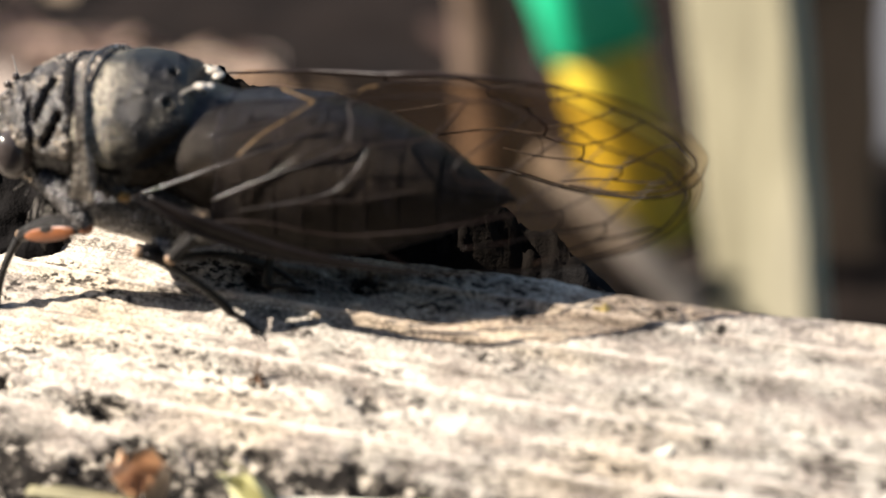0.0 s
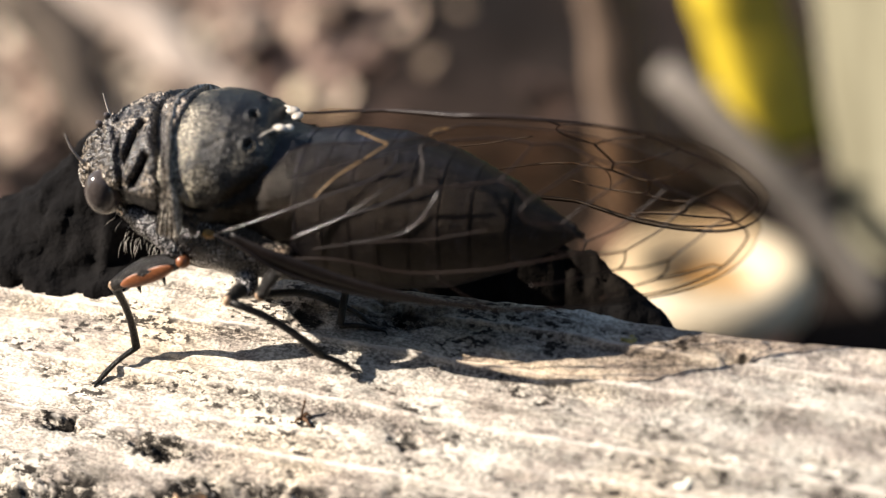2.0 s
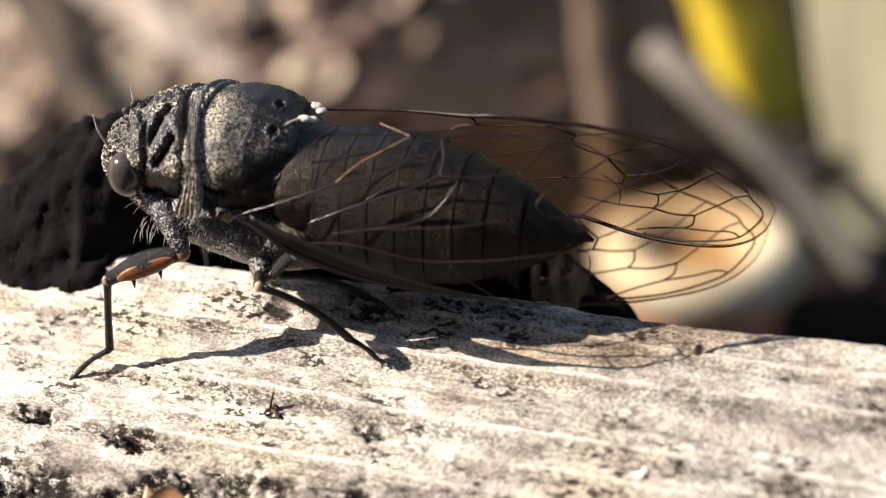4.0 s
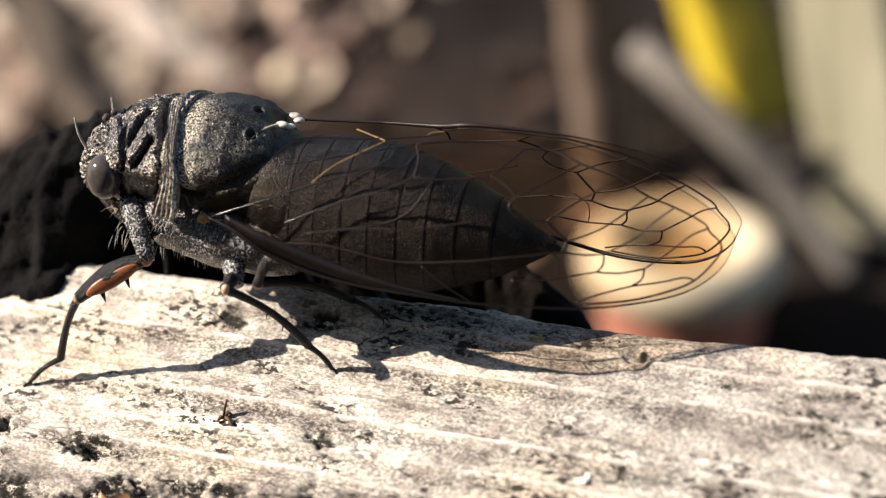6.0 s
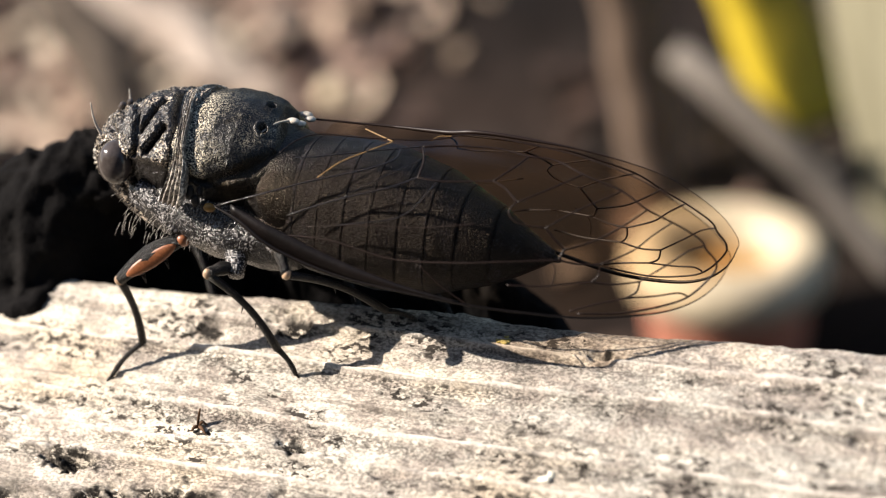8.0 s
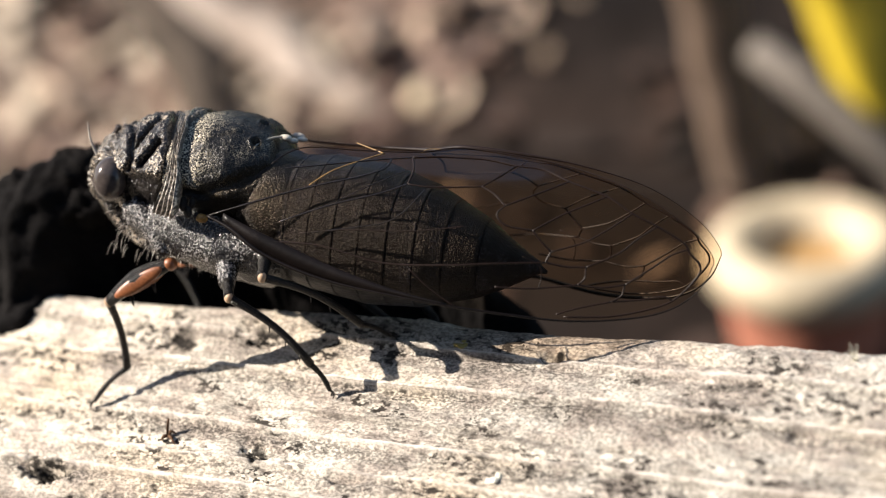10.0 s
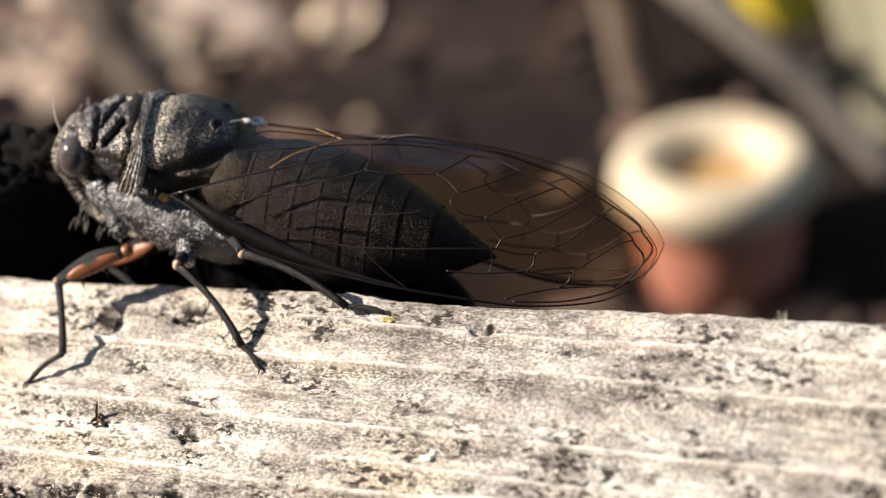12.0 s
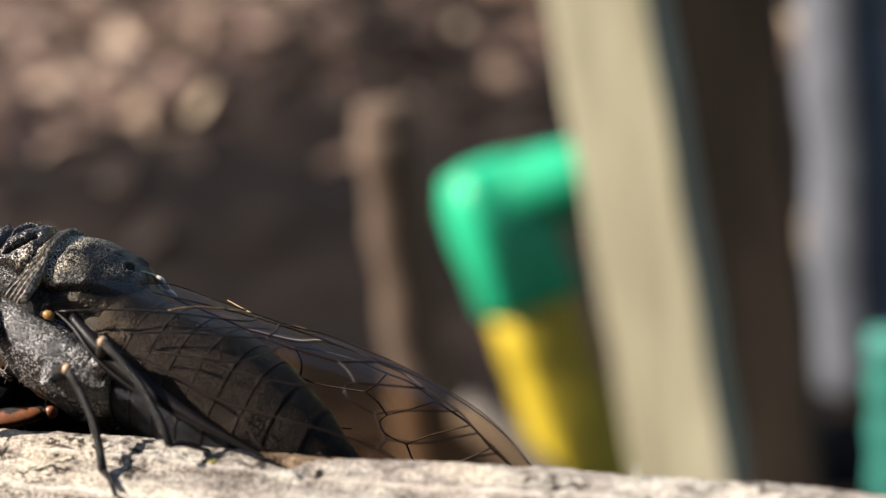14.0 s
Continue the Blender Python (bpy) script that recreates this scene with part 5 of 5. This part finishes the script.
# the knee in the body's own space
KNEES = {
    "fore": [(0.5, -3.5, -3.4, -10.4), (1, -3.0, -3.0, -8.4), (1.5, -3.3, -4.0, -9.4), (2.5, -3.3, -4.8, -9.5), (5, -4.5, -5.3, -11.0), (6.05, -4.5, -5.3, -11.0), (6.5, -2.6, -2.1, -7.7), (7, -2.7, -3.6, -10.7), (7.5, -2.5, -3.8, -11.2), (8, -2.6, -4.1, -11.1), (10.5, -3.1, -3.2, -11.8), (11, -2.9, -3.7, -11.9), (12, -3.4, -4.0, -12.3), (12.5, -2.5, -7.0, -12.0), (13, -2.6, -4.1, -11.4)],
    "mid": [(0.5, 4.1, -5.8, -8.5), (1.5, 3.5, -5.6, -9.1), (2.5, 5.1, -5.9, -8.8), (5, 5.2, -5.9, -9.0), (6.5, 4.7, -6.0, -9.2), (7.5, 4.4, -5.9, -9.4), (8, 3.7, -5.7, -9.4), (10.5, 5.6, -5.6, -9.7), (11, 5.5, -5.7, -9.8), (12, 4.9, -5.9, -9.4), (12.5, 6.0, -5.7, -9.4), (13, 6.3, -5.0, -9.0), (13.5, 6.2, -4.9, -8.1), (14, 6.1, -5.1, -8.8)],
    "hind": [(2.5, 5.8, -4.5, -9.2), (5, 5.3, -4.0, -8.9), (6.5, 7.1, -3.5, -9.2), (8, 8.7, -5.5, -8.5), (10.5, 7.3, -6.3, -8.1), (11, 8.7, -4.7, -8.8), (12, 8.3, -6.2, -7.9), (12.5, 7.6, -6.4, -8.0), (13, 7.2, -6.5, -7.8), (13.5, 7.2, -6.7, -7.6), (14, 8.7, -5.8, -7.3)],
}
# the swinging hip joint of the fore leg in the body's own space
HIPS = [(0.5, 0.4, -4.0, -7.9), (1, 1.4, -4.1, -7.5), (1.5, 1.0, -4.1, -7.5), (2.5, 1.0, -4.0, -8.1), (5, -0.7, -4.0, -8.7), (6.05, -0.7, -4.0, -8.7), (6.5, 1.1, -4.8, -7.0), (7, 0.7, -4.2, -7.6), (7.5, 0.8, -4.3, -8.1), (8, 1.0, -3.3, -8.2), (10.5, 0.7, -3.2, -9.0), (11, 0.7, -3.3, -8.9), (12, 0.4, -2.9, -9.6), (12.5, -0.1, -4.0, -9.4), (13, 1.5, -4.6, -9.3)]


def build_leg(kind, side):
    a, b, c = LEGS[kind]["bones"]
    thick = {"fore": 0.6, "mid": 0.38, "hind": 0.37}[kind]
    hip = limb("coxa", {"fore": 3.8, "mid": 3.2, "hind": 3.1}[kind], [0.8, 0.85, 0.65, 0.45], HAIRY)
    fem = limb("femur", a, [0.36, thick, thick * 1.15, thick * 0.9, 0.38], LEGM, 0.8)
    if kind == "fore":
        for s in (-1, 1):
            bm = bmesh.new()
            ball(bm, (a * 0.48, s * 0.44, 0.02), (a * 0.38, 0.16, 0.44), 16, 10)
            part("stripe", bm, ORANGE, fem, "dull orange patch on the femur")
        bm = bmesh.new()
        ball(bm, (0.05, 0, 0), (0.42, 0.45, 0.42), 12, 8)
        part("trochanter", bm, ORANGE, fem, "orange hip joint")
        bm = bmesh.new()
        for u in (0.35, 0.7):
            tube(bm, [(a * u, 0, -0.45), (a * u + 0.15, 0, -1.0)], [0.17, 0.03], 6)
        part("spine", bm, LEGM, fem)
    bm = bmesh.new()
    ball(bm, (a, 0, 0), (0.3, 0.27, 0.33), 12, 8)
    part("knee", bm, PALEJ, fem, "pale knee joint")
    tib = limb("tibia", b, [0.26, 0.22, 0.21, 0.23, 0.25], LEGM)
    if kind != "fore":
        bm = bmesh.new()
        for u in (0.45, 0.65, 0.85):
            bow = 0.06 * b * math.sin(math.pi * u)
            tube(bm, [(b * u, 0, bow - 0.1), (b * u + 0.35, 0.1, bow - 0.5)], [0.07, 0.015], 5)
        part("spur", bm, LEGM, tib)
    tar = limb("tarsus", c, [0.19, 0.16, 0.15, 0.17, 0.12], LEGM)
    bm = bmesh.new()
    for s in (-1, 1):
        tube(bm, spline([(c - 0.1, 0, 0), (c + 0.25, s * 0.15, 0.05), (c + 0.45, s * 0.25, -0.2)], 6), [0.09, 0.07, 0.015], 6)
    part("claw", bm, LEGM, tar)
    return hip, fem, tib, tar


LEG_PIECES = {(k, s): build_leg(k, s) for k in LEGS for s in (-1, 1)}


def bone(p, q, up=(0, 0, 1)):
    """The pose of a limb piece from p towards q (mm)."""
    x = (q - p).normalized()
    y = Vector(up).cross(x)
    y = y.normalized() if y.length > 1e-4 else Vector((0, 1, 0))
    z = x.cross(y)
    return Matrix.Translation(p * MM) @ Matrix((x, y, z)).transposed().to_4x4()


def lerp_rows(rows, t):
    ks = [r[0] for r in rows]
    return [float(np.interp(t, ks, [r[i] for r in rows])) for i in range(1, len(rows[0]))]


def body_pose(t):
    x, y, z, rx, ry, rz = lerp_rows(BODY, t)
    return pose(x * MM, y * MM, z * MM, rx, ry, rz)


def leg_poses(kind, side, t):
    spec = LEGS[kind]
    inv = body_pose(t).inverted()
    fx, fy, lift = lerp_rows(TOES[kind], t)
    off = Vector(lerp_rows(ANKLES[kind], t))
    hip = Vector(lerp_rows(HIPS, t)) if kind == "fore" else Vector(spec["hip"]) * SIZE
    if side > 0 or kind != "fore":
        hip.y = side * abs(hip.y)
    if side > 0:
        bx, by = lerp_rows(BODY, t)[:2]
        fx, fy = fx + 0.8, min(2 * by - fy, 13.0)
        off.y = -off.y
    z = on_wood(fx, min(fy, 10.2)) + lift + 0.12 - 1.6 * max(0, fy - 10.4)
    a, b, c = spec["bones"]
    toe = Vector((fx, fy, z))
    ank = off.normalized() * c + toe
    toe, ank = (inv @ (toe * MM)) / MM, (inv @ (ank * MM)) / MM
    root = Vector((spec["root"][0], side * spec["root"][1], spec["root"][2])) * SIZE
    d = ank - hip
    L = min(d.length, (a + b) * 0.995)
    ank = hip + d.normalized() * L
    u = d.normalized()
    pole = Vector(lerp_rows(KNEES[kind], t)) - hip
    if side > 0:
        pole = Vector((spec["pole"][0], -spec["pole"][1], spec["pole"][2]))
    v = (pole - u * pole.dot(u)).normalized()
    ca = max(-1, min(1, (a * a + L * L - b * b) / (2 * a * L)))
    knee = hip + u * (a * ca) + v * (a * math.sqrt(1 - ca * ca))
    return bone(root, hip), bone(hip, knee), bone(knee, ank), bone(ank, toe)


def motions():
    times = [k * 0.25 for k in range(57)]
    walk(cicada, [(r[0], pose(r[1] * MM, r[2] * MM, r[3] * MM, *r[4:])) for r in BODY])
    for (kind, side), pieces in LEG_PIECES.items():
        rows = [(t, leg_poses(kind, side, t)) for t in times]
        for n, piece in enumerate(pieces):
            walk(piece, [(t, p[n]) for t, p in rows])


motions()
